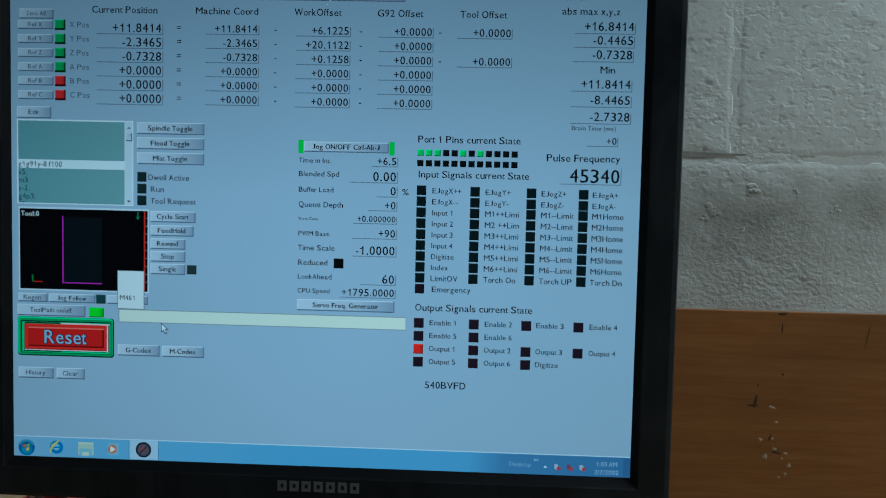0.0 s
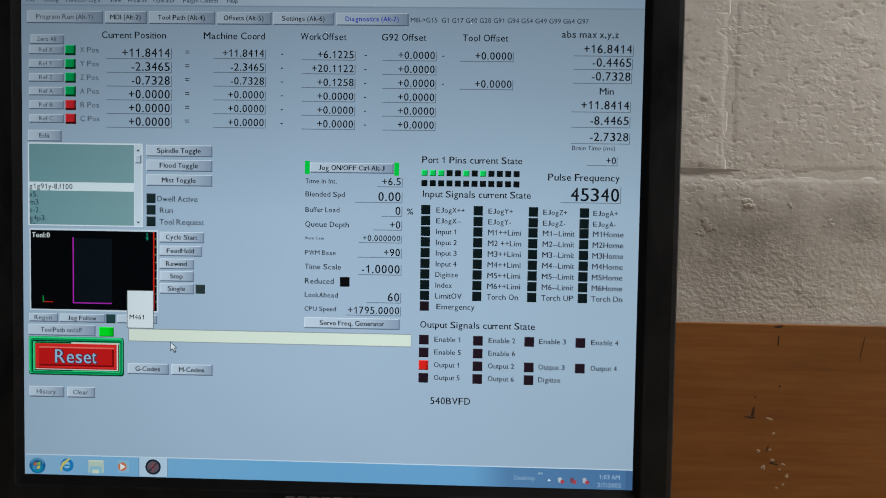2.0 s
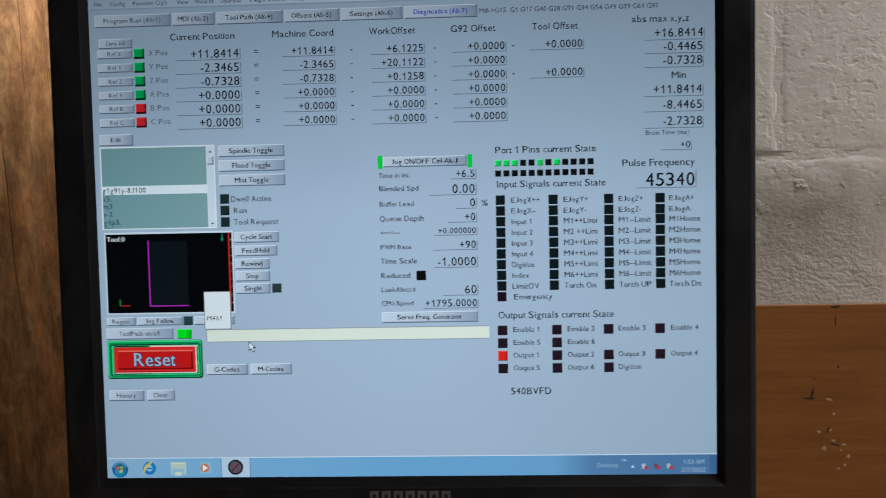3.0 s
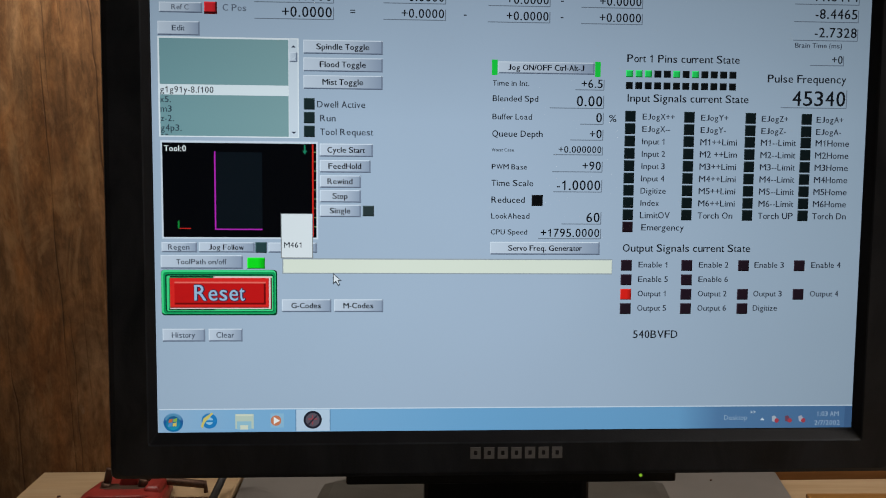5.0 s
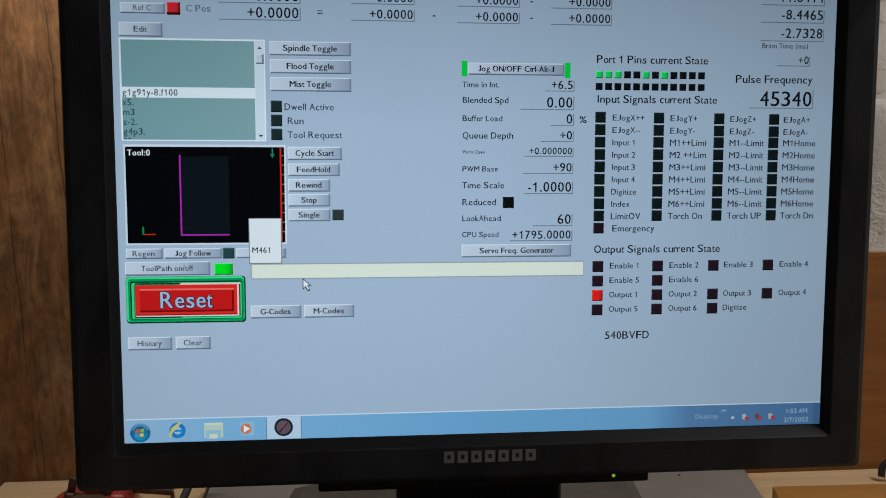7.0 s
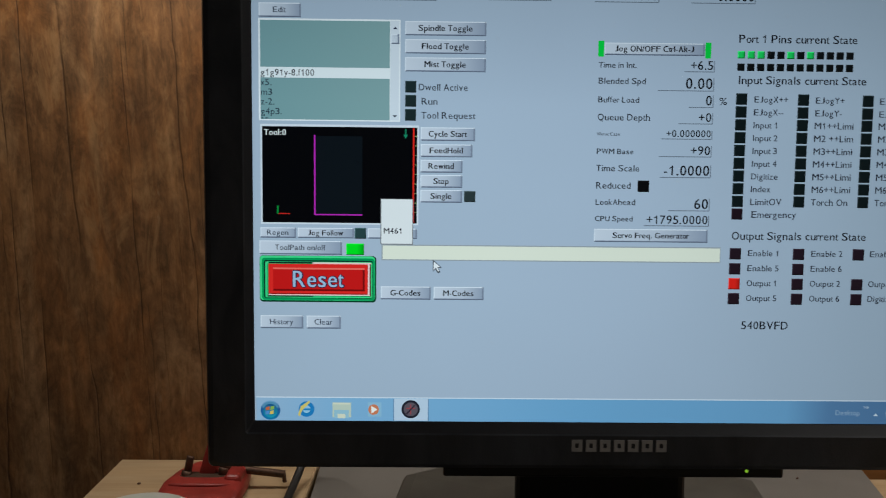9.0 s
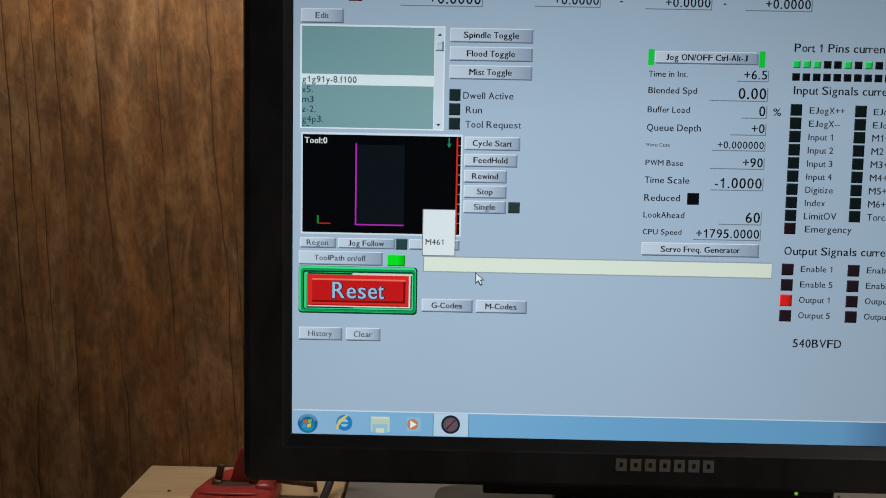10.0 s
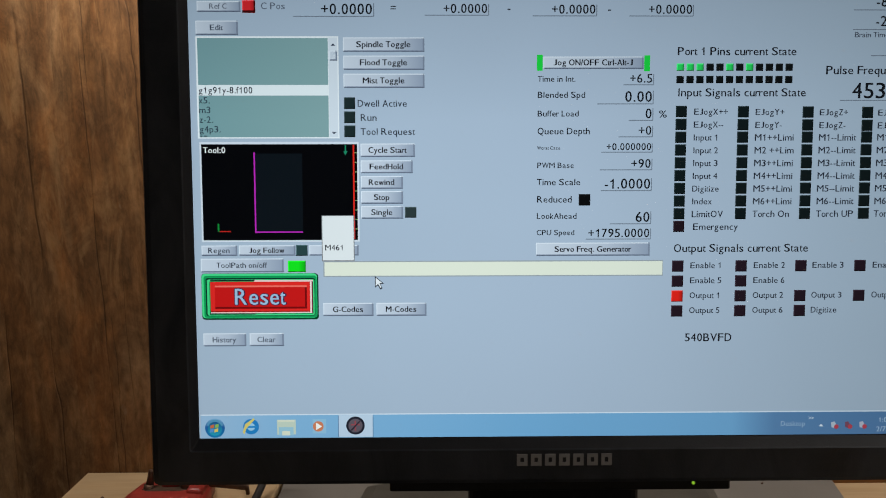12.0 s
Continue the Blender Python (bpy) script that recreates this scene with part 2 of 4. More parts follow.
        nt.links.new(sep.outputs["X"], x.inputs[0])
        nt.links.new(j.outputs[0], x.inputs[2])
        f = nt.nodes.new("ShaderNodeMath")
        f.operation = "FRACT"
        nt.links.new(x.outputs[0], f.inputs[0])
        e = 0.035 if count > 30 else 0.02
        line = ramp(nt, f.outputs[0], (0.5 - e, (0, 0, 0)), (0.5, (1, 1, 1)), (0.5 + e, (0, 0, 0)))
        gaps = ramp(nt, tex_noise(nt, coords(0.22, shift + 9), 26, 2), (0.42, (0, 0, 0)), (0.54, (0.72, 0.72, 0.72)))
        line = mix(nt, 1.0, line, gaps, "MULTIPLY")
        masks = line if masks is None else mix(nt, 1.0, masks, line, "LIGHTEN")
    col = mix(nt, masks, col, (0.045, 0.02, 0.008, 1))
    nt.links.new(col, b.inputs["Base Color"])
    nt.links.new(ramp(nt, worn, (0.3, (0.62, 0.62, 0.62)), (0.7, (0.42, 0.42, 0.42))), b.inputs["Roughness"])
    inv = ramp(nt, masks, (0.0, (1, 1, 1)), (1.0, (0, 0, 0)))
    bump(nt, b, inv, 0.6, 0.0008)
    return m


PANEL_WOOD = split_panel()
BOARD_WOOD = wood("board_wood", (0.2, 0.078, 0.018), (0.28, 0.112, 0.027), (0.35, 0.155, 0.045), "x", 45, 0.08, 0.5, 7, 0.74, 0.35)
PINE = wood("pine", (0.38, 0.25, 0.125), (0.46, 0.32, 0.175), (0.52, 0.385, 0.23), "x", 30, 0.08, 0.55, 9, 0.8)
PINE_EDGE = wood("pine_edge", (0.33, 0.2, 0.09), (0.46, 0.3, 0.14), (0.55, 0.39, 0.2), "x", 50, 0.08, 0.6, 5, 0.78)
ORANGE_WOOD = wood("orange_wood", (0.24, 0.105, 0.018), (0.32, 0.15, 0.03), (0.38, 0.19, 0.045), "x", 40, 0.05, 0.4, 6, 0.8)
GREY_BOARD = plain("grey_laminate", (0.185, 0.171, 0.152), 0.5, 0, 0.1, 14, 0.15, 500)
BLOCK_PAINT = painted_block()
# flat grey that holds the shade of the open joint
GAP_SHADE = plain("gap_shade", (0.36, 0.34, 0.315), 0.75, 0, 0.2, 80, 0.4, 200)
PLASTER = plain("wall_paint", (0.55, 0.54, 0.52), 0.7, 0, 0.08, 3, 0.3, 120)
CONCRETE = plain("concrete", (0.28, 0.27, 0.26), 0.7, 0, 0.2, 5, 0.4, 90)
RED_PAINT = plain("red_paint", (0.31, 0.03, 0.022), 0.42, 0, 0.25, 70, 0.3, 300)
RUST = plain("rusty_steel", (0.11, 0.06, 0.038), 0.55, 0.6, 0.4, 200, 0.6, 500)
RUBBER = plain("black_rubber", (0.015, 0.014, 0.013), 0.5, 0, 0.2)
PALE_PLASTIC = plain("pale_plastic", (0.5, 0.52, 0.47), 0.3, 0, 0.08, 30)
FLECK = plain("chipped_paint", (0.44, 0.33, 0.21), 0.7, 0, 0.2, 300)
# the board's dark scars, and the painted shade in the clamp's jaw
GOUGE_AND_SHADE = plain("gouge_and_shade_brown", (0.05, 0.022, 0.009), 0.8, 0, 0.3, 300)


# ---------------------------------------------------------------- mesh helpers
def part(name, bm, material, parent=None, label="", smooth=False):
    me = bpy.data.meshes.new(name)
    bmesh.ops.recalc_face_normals(bm, faces=bm.faces)
    bm.to_mesh(me)
    bm.free()
    for m in material if isinstance(material, (list, tuple)) else (material,):
        me.materials.append(m)
    if smooth:
        for p in me.polygons:
            p.use_smooth = True
    ob = new(name, me)
    if parent:
        ob.parent = parent
        ob.matrix_parent_inverse = parent.matrix_world.inverted()
    if label:
        tagged(ob, label)
    return ob


def thing(name, at, label, category, group="", kind=""):
    ob = new(name)
    ob.empty_display_size = 0.05
    ob.location = at
    bpy.context.view_layer.update()
    return tagged(ob, label, category, group, kind)


def box(x0, x1, y0, y1, z0, z1, bevel=0.0, seg=2, bm=None):
    own = bm is None
    bm = bm or bmesh.new()
    r = bmesh.ops.create_cube(bm, size=1, matrix=Matrix.Translation(((x0 + x1) / 2, (y0 + y1) / 2, (z0 + z1) / 2)) @ Matrix.Diagonal((x1 - x0, y1 - y0, z1 - z0, 1)))
    if bevel and own:
        bmesh.ops.bevel(bm, geom=bm.edges[:], offset=bevel, segments=seg, profile=0.5, affect="EDGES")
    return bm


def prism(outline, z0, z1, bevel=0.0, seg=2):
    """An upright solid over a plan outline."""
    bm = bmesh.new()
    low = [bm.verts.new((x, y, z0)) for x, y in outline]
    high = [bm.verts.new((x, y, z1)) for x, y in outline]
    n = len(outline)
    bm.faces.new(low[::-1])
    bm.faces.new(high)
    for i in range(n):
        bm.faces.new((low[i], low[(i + 1) % n], high[(i + 1) % n], high[i]))
    if bevel:
        bmesh.ops.bevel(bm, geom=bm.edges[:], offset=bevel, segments=seg, profile=0.5, affect="EDGES")
    return bm


def tube(points, radius, sides=10, caps=True):
    """A round bar along a line of points."""
    bm = bmesh.new()
    pts = [Vector(p) for p in points]
    rings = []
    for i, p in enumerate(pts):
        d = (pts[min(i + 1, len(pts) - 1)] - pts[max(i - 1, 0)]).normalized()
        a = d.orthogonal().normalized() if i == 0 else (rings_axis - d * rings_axis.dot(d)).normalized()
        rings_axis = a
        b = d.cross(a)
        rings.append([bm.verts.new(p + (a * math.cos(k * math.tau / sides) + b * math.sin(k * math.tau / sides)) * radius) for k in range(sides)])
    for r0, r1 in zip(rings, rings[1:]):
        for k in range(sides):
            bm.faces.new((r0[k], r0[(k + 1) % sides], r1[(k + 1) % sides], r1[k]))
    if caps:
        bm.faces.new(rings[0][::-1])
        bm.faces.new(rings[-1])
    return bm


def arc_points(ctrl, n=24):
    """A smooth line through control points."""
    c = [Vector(ctrl[0])] + [Vector(p) for p in ctrl] + [Vector(ctrl[-1])]
    out = []
    for i in range(1, len(c) - 2):
        for k in range(n):
            t = k / n
            p0, p1, p2, p3 = c[i - 1:i + 3]
            out.append(0.5 * ((2 * p1) + (p2 - p0) * t + (2 * p0 - 5 * p1 + 4 * p2 - p3) * t * t + (3 * p1 - p0 - 3 * p2 + p3) * t ** 3))
    return out + [c[-2]]


def loft(loops, cap_last=False):
    bm = bmesh.new()
    rings = [[bm.verts.new(p) for p in l] for l in loops]
    n = len(rings[0])
    for a, b in zip(rings, rings[1:]):
        for k in range(n):
            bm.faces.new((a[k], a[(k + 1) % n], b[(k + 1) % n], b[k]))
    if cap_last:
        bm.faces.new(rings[-1])
    return bm


# ---------------------------------------------------------------- the room
BACK = 0.80
tagged(part("floor", box(-2.2, 2.4, -2.6, 1.0, -0.1, 0.0), CONCRETE), "grey concrete workshop floor", "floor", kind="structure")
tagged(part("ceiling", box(-2.2, 2.4, -2.6, 1.0, 2.7, 2.8), PLASTER), "off-white painted ceiling", "ceiling", kind="structure")
tagged(part("wall_west", box(-2.3, -2.2, -2.6, 1.0, 0, 2.7), PLASTER), "pale painted side wall", "wall", kind="structure")
tagged(part("wall_east", box(2.4, 2.5, -2.6, 1.0, 0, 2.7), PLASTER), "pale painted side wall", "wall", kind="structure")
tagged(part("wall_south", box(-2.2, 2.4, -2.7, -2.6, 0, 2.7), PLASTER), "pale painted rear wall", "wall", kind="structure")
wall = tagged(part("wall_north", box(-2.2, 2.4, BACK + 0.0001, 1.0, 0, 2.7), BLOCK_PAINT), "white-painted concrete block wall with rough pitted faces", "wall", kind="structure")

# plywood sheet on the wall, with its grain upright
tagged(part("wood_panel", box(-1.9, -0.06, 0.788, BACK, 0.0, 2.3, 0.001, 1), PANEL_WOOD), "dark brown weathered wood panel with cracked upright grain", "wood panel", kind="structure")
board = tagged(part("wall_board", box(-0.055, 1.6, 0.794, BACK, 0.0, 1.1055, 0.0008, 2), BOARD_WOOD), "orange-brown plywood board with nail holes and paint chips", "wood board", kind="structure")


def chip(name, x, z, w, h, material, turn=0.0, seed=0):
    """A ragged scar on the board's face."""
    x, z = x - 0.0045, z + 0.0025
    rnd = random.Random(seed)
    bm = bmesh.new()
    n = 9
    ring = []
    for k in range(n):
        a = k * math.tau / n
        r = rnd.uniform(0.6, 1.15)
        u, v = math.cos(a) * w / 2 * r, math.sin(a) * h / 2 * r
        ring.append((x + u * math.cos(turn) - v * math.sin(turn), z + u * math.sin(turn) + v * math.cos(turn)))
    low = [bm.verts.new((u, 0.7939, v)) for u, v in ring]
    top = bm.verts.new((x, 0.7933, z))
    for k in range(n):
        bm.faces.new((low[k], low[(k + 1) % n], top))
    return part(name, bm, material, board)


chip("nail_hole", 0.2765, 1.1012, 0.011, 0.0028, GOUGE_AND_SHADE, 0, 1)
chip("scratch", 0.2765, 1.0885, 0.0013, 0.013, GOUGE_AND_SHADE, 0, 2)
chip("scratch", 0.352, 1.083, 0.001, 0.03, GOUGE_AND_SHADE, -0.2, 3)
chip("nail_hole", 0.279, 1.0465, 0.0026, 0.0026, GOUGE_AND_SHADE, 0, 4)
chip("nail_hole", 0.2575, 1.0355, 0.002, 0.002, GOUGE_AND_SHADE, 0, 5)
chip("gouge", 0.2555, 1.0215, 0.003, 0.014, GOUGE_AND_SHADE, -0.1, 6)
chip("gouge", 0.2535, 1.0172, 0.014, 0.0028, GOUGE_AND_SHADE, -0.05, 7)
chip("gouge", 0.2698, 0.9885, 0.0018, 0.008, GOUGE_AND_SHADE, -0.3, 8)
chip("gouge", 0.2762, 0.9745, 0.011, 0.0026, GOUGE_AND_SHADE, -0.3, 9)
for i, (x, z, w, h) in enumerate(((0.2705, 1.016, 0.012, 0.003), (0.275, 1.0025, 0.006, 0.004), (0.2615, 0.986, 0.006, 0.007), (0.272, 0.987, 0.004, 0.005),
                                  (0.2745, 0.9775, 0.007, 0.006), (0.2665, 0.9705, 0.008, 0.008), (0.2845, 0.974, 0.008, 0.004), (0.288, 0.963, 0.006, 0.007),
                                  (0.2815, 0.969, 0.004, 0.004), (0.285, 0.955, 0.005, 0.005), (0.279, 0.952, 0.006, 0.004))):
    chip("paint_chip", x, z, w * 0.62, h * 0.62, FLECK, 0.3 * (i % 3 - 1), 20 + i)


# grey strip painted as the shade of a joint open for a hand's width
bm = bmesh.new()
rnd = random.Random(3)
top, low = [], []
for k in range(15):
    x = 0.06 + k * 0.0125
    thin = 1.0 if k < 12 else (14 - k) / 3 + 0.05
    top.append(bm.verts.new((x, BACK - 0.0011, 1.2458 + rnd.uniform(0.0, 0.0016) * thin)))
    low.append(bm.verts.new((x, BACK - 0.0009, 1.2455 - 0.003 * thin - rnd.uniform(0, 0.0006))))
for k in range(14):
    bm.faces.new((low[k], low[k + 1], top[k + 1], top[k]))
part("joint_shade", bm, GAP_SHADE, wall)


LUMPS = ((0.208, 1.196, 0.011, 0.009), (0.242, 1.216, 0.009, 0.007), (0.315, 1.198, 0.007, 0.006), (0.233, 1.178, 0.005, 0.004), (0.28, 1.214, 0.004, 0.004), (0.199, 1.188, 0.007, 0.005))


def paint_lump(x, z, w, h, seed):
    """A crumbly knot of mortar under the paint."""
    rnd = random.Random(seed)
    bm = bmesh.new()
    for k in range(13):
        r = rnd.uniform(0.12, 0.4)
        m = Matrix.Translation((x + rnd.uniform(-0.5, 0.5) * w, BACK - 0.0007, z + rnd.uniform(-0.5, 0.5) * h)) @ Matrix.Diagonal((w * r, 0.0006 * rnd.uniform(0.5, 1.3), h * r, 1))
        bmesh.ops.create_icosphere(bm, subdivisions=2, radius=1.0, matrix=m)
    for v in bm.verts:
        v.co += Vector((rnd.uniform(-1, 1), rnd.uniform(-0.4, 0.4), rnd.uniform(-1, 1))) * 0.0006
    return part("paint_lump", bm, BLOCK_PAINT, wall, smooth=True)


for k, (x, z, w, h) in enumerate(LUMPS):
    paint_lump(x, z, w, h, 40 + k)

# ---------------------------------------------------------------- things on the bench
BENCH, SHELF = 0.911, 0.9243


def workbench():
    ob = thing("workbench", (0.4, 0.35, 0), "pale pine workbench with a bare wooden top", "workbench")
    bm = box(-0.443, 1.3, -0.1, 0.7865, BENCH - 0.032, BENCH, 0.002, 2)
    part("tabletop", bm, PINE, ob)
    for x in (-0.36, 1.2):
        for y in (-0.02, 0.68):
            part("leg", box(x, x + 0.07, y, y + 0.07, 0, BENCH - 0.0315, 0.003, 1), PINE_EDGE, ob)
    return ob


workbench()
tagged(part("pine_board", prism([(-0.4455, 0.3), (-0.2865, 0.3), (-0.2855, 0.7865), (-0.4505, 0.7865)], BENCH, SHELF, 0.001, 1), PINE), "pale pine board lying on the end of the bench", "board")
tagged(part("laminate_board", prism([(-0.272, 0.2), (0.05, 0.2), (0.143, 0.66), (0.1695, 0.784), (-0.2835, 0.780)], BENCH, BENCH + 0.0125, 0.0012, 2), GREY_BOARD), "beige-grey laminate board lying on the bench", "board")
tagged(part("wood_block", prism([(0.1705, 0.722), (0.135, 0.60), (0.40, 0.56), (0.43, 0.715)], BENCH, BENCH + 0.0115, 0.0008, 2), ORANGE_WOOD), "flat orange-brown offcut of wood on the bench", "wood block")
tagged(part("black_cable", tube(arc_points([(0.285, 0.755, 0.9145), (0.288, 0.757, 0.924), (0.297, 0.752, 0.928), (0.32, 0.735, 0.918), (0.4, 0.73, 0.9145), (0.6, 0.735, 0.9145)], 10), 0.003, 8), RUBBER, smooth=True), "thin black cable curling over the bench", "cable")
tagged(part("monitor_cable", tube(arc_points([(-0.268, 0.62, 1.10), (-0.272, 0.66, 1.03), (-0.283, 0.735, 0.975), (-0.291, 0.735, 0.943), (-0.296, 0.70, 0.929), (-0.298, 0.62, 0.9272), (-0.298, 0.45, 0.9272)], 10), 0.003, 8), RUBBER, smooth=True), "black cable hanging from the monitor to the bench", "cable")


def red_clamp():
    ob = thing("bar_clamp", (-0.36, 0.713, SHELF), "red-painted steel clamp with rusty bolts on a pine board", "clamp")
    z = SHELF
    # domed cast jaw with a flat waist
    line = [(-0.387, 0.66), (-0.3905, 0.70), (-0.3865, 0.724), (-0.378, 0.744), (-0.362, 0.757), (-0.344, 0.756), (-0.3335, 0.742), (-0.331, 0.72), (-0.331, 0.66)]
    cx, cy = -0.359, 0.708
    bm = loft([[(cx + (x - cx) * k, cy + (y - cy) * k, z + h) for x, y in line] for k, h in ((0.97, 0.0), (1.0, 0.002), (1.0, 0.0085), (0.97, 0.0115), (0.9, 0.0135), (0.74, 0.0146))], True)
    bm.faces.new([v for v in sorted(bm.verts, key=lambda v: v.index)[:len(line)]][::-1])
    part("jaw", bm, RED_PAINT, ob, smooth=True)
    part("lip", tube(arc_points([(-0.383, 0.692, z + 0.0125), (-0.379, 0.687, z + 0.0145), (-0.36, 0.685, z + 0.0152), (-0.342, 0.687, z + 0.0145), (-0.338, 0.692, z + 0.0125)], 6), 0.0016, 8), RED_PAINT, ob, smooth=True)
    # dark plate set on the jaw to paint the shade of its hollow
    part("recess_shade", prism([(-0.380, 0.706), (-0.378, 0.716), (-0.346, 0.716), (-0.344, 0.706), (-0.35, 0.703), (-0.374, 0.703)], z + 0.0128, z + 0.0149, 0.0008, 1), GOUGE_AND_SHADE, ob, "dark plate standing for the shade in the jaw's hollow")
    part("cheek", box(-0.3455, -0.3325, 0.698, 0.736, z + 0.009, z + 0.0180, 0.0042, 4), RED_PAINT, ob)
    # leaning tongue with a rounded tip
    prof = [(-0.3675, 0.936), (-0.3535, 0.936), (-0.3515, 0.951), (-0.3524, 0.962), (-0.3555, 0.9668), (-0.3592, 0.964), (-0.3632, 0.95)]
    bm = bmesh.new()
    sides = [[bm.verts.new((x, y, h)) for x, h in prof] for y in (0.711, 0.7225)]
    bm.faces.new(sides[0]), bm.faces.new(sides[1][::-1])
    n = len(prof)
    for k in range(n):
        bm.faces.new((sides[0][k], sides[1][k], sides[1][(k + 1) % n], sides[0][(k + 1) % n]))
    bmesh.ops.bevel(bm, geom=bm.edges[:], offset=0.002, segments=2, profile=0.5, affect="EDGES")
    part("upright", bm, RED_PAINT, ob)
    part("bolt", tube([(-0.3752, 0.709, z + 0.012), (-0.3728, 0.712, z + 0.0265), (-0.3725, 0.7124, z + 0.0278)], 0.0028, 12), RUST, ob, "rusty steel bolt", True)
    part("bolt_collar", tube([(-0.3755, 0.7088, z + 0.012), (-0.3748, 0.7095, z + 0.0175)], 0.0037, 12), RUST, ob, "rusty steel collar", True)
    part("bolt_head", tube([(-0.3485, 0.71, z + 0.012), (-0.348, 0.711, z + 0.018), (-0.3478, 0.7114, z + 0.0192)], 0.0035, 12), RUST, ob, "rusty steel bolt head", True)
    part("screw", tube([(-0.354, 0.7235, z + 0.0163), (-0.328, 0.722, z + 0.0135), (-0.315, 0.722, z + 0.0122), (-0.3045, 0.7225, z + 0.0108)], 0.003, 12), RUST, ob, "rusty steel screw rod", True)
    part("screw_tip", tube([(-0.3048, 0.7225, z + 0.0135), (-0.3038, 0.7225, z + 0.0045)], 0.0016, 8), RUST, ob, "rusty steel cross pin", True)
    return ob


red_clamp()


def pale_lid():
    bm = bmesh.new()
    prof = [(0.0, 0.0145), (0.027, 0.0145), (0.031, 0.016), (0.034, 0.0145), (0.035, 0.002), (0.034, 0.0), (0.0, 0.0)]
    n = 36
    rings = [[bm.verts.new((r * math.cos(k * math.tau / n), r * math.sin(k * math.tau / n), z)) for k in range(n)] if r else [bm.verts.new((0, 0, z))] for r, z in prof]
    for a, b in zip(rings, rings[1:]):
        for k in range(n):
            q = [a[k % len(a)], a[(k + 1) % len(a)], b[(k + 1) % len(b)], b[k % len(b)]]
            bm.faces.new(list(dict.fromkeys(q)))
    bmesh.ops.translate(bm, vec=(-0.386, 0.638, SHELF), verts=bm.verts)
    return tagged(part("jar_lid", bm, PALE_PLASTIC, smooth=True), "pale translucent plastic jar lid on the bench", "lid")


pale_lid()


def crumb(x, y, z, w, d, seed):
    """A splinter of dark wood lying flat."""
    bm = bmesh.new()
    bmesh.ops.create_icosphere(bm, subdivisions=2, radius=0.5)
    rnd = random.Random(seed)
    for v in bm.verts:
        v.co *= rnd.uniform(0.75, 1.15)
    bmesh.ops.transform(bm, matrix=Matrix.Translation((x, y, z + 0.0007)) @ Matrix.Rotation(0.4 * seed, 4, "Z") @ Matrix.Diagonal((w, d, 0.0016, 1)), verts=bm.verts)
    return tagged(part("wood_splinter", bm, RUST), "tiny dark wood splinter lying on a board", "splinter", "splinters on the bench")


crumb(-0.417, 0.728, SHELF, 0.003, 0.0016, 1)
crumb(0.103, 0.75, BENCH + 0.0125, 0.0034, 0.0018, 2)

# ---------------------------------------------------------------- the monitor
SX, SZ, SY = -0.284, 1.338, 0.515
W, H = 0.3765, 0.301
X0, X1, Z0, Z1 = -0.3093, 0.1159, 1.0132, 1.362
monitor = thing("monitor", (-0.095, 0.59, BENCH + 0.0125), "black flat-screen computer monitor showing a machine-control program", "monitor")


def rounded(x0, x1, z0, z1, r, y, n=5):
    pts = []
    for cx, cz, a0 in ((x1 - r, z1 - r, 0), (x0 + r, z1 - r, 90), (x0 + r, z0 + r, 180), (x1 - r, z0 + r, 270)):
        for k in range(n):
            a = radians(a0 + 90 * k / (n - 1))
            pts.append((cx + r * math.cos(a), y, cz + r * math.sin(a)))
    return pts


sx0, sx1, sz0 = SX - 0.0008, SX + W, SZ - H + 0.0008
part("inner_lip", loft([rounded(sx0 - 0.0003, sx1 + 0.0003, sz0 - 0.0003, SZ + 0.0003, 0.0006, 0.5175),
                        rounded(sx0 - 0.0004, sx1 + 0.0004, sz0 - 0.0004, SZ + 0.0004, 0.0006, 0.5146),
                        rounded(sx0 - 0.0035, sx1 + 0.0035, sz0 - 0.0052, SZ + 0.004, 0.001, 0.5108)]), LIP_PLASTIC, monitor, "dark grey sloping edge round the display")
bezel = loft([rounded(sx0 - 0.0035, sx1 + 0.0035, sz0 - 0.0052, SZ + 0.004, 0.001, 0.5108),
              rounded(sx0 - 0.0042, sx1 + 0.0042, sz0 - 0.006, SZ + 0.0048, 0.0015, 0.5102),
              rounded(X0 + 0.004, X1 - 0.004, Z0 + 0.003, Z1 - 0.004, 0.004, 0.5102),
              rounded(X0 + 0.0012, X1 - 0.0012, Z0 + 0.0009, Z1 - 0.0012, 0.0032, 0.5113),
              rounded(X0, X1, Z0, Z1, 0.0035, 0.514),
              rounded(X0, X1, Z0, Z1, 0.0035, 0.530)])
part("bezel", bezel, BLACK_PLASTIC, monitor)
part("back_housing", loft([rounded(X0, X1, Z0, Z1, 0.0035, 0.530), rounded(X0 + 0.006, X1 - 0.006, Z0 + 0.004, Z1 - 0.006, 0.008, 0.538),
                           rounded(X0 + 0.06, X1 - 0.06, Z0 + 0.05, Z1 - 0.05, 0.02, 0.566), rounded(X0 + 0.07, X1 - 0.07, Z0 + 0.06, Z1 - 0.06, 0.02, 0.575)], True), BLACK_PLASTIC, monitor)
part("button_strip", box(-0.186, -0.004, 0.518, 0.54, 1.0068, 1.0155, 0.0012, 2), STRIP_PLASTIC, monitor, "glossy black control strip")
bm = bmesh.new()
bmesh.ops.create_uvsphere(bm, u_segments=14, v_segments=8, radius=0.0011, matrix=Matrix.Translation((-0.024, 0.5181, 1.0107)))
part("power_light", bm, glow(150, 200, 50), monitor, "small green power light", True)
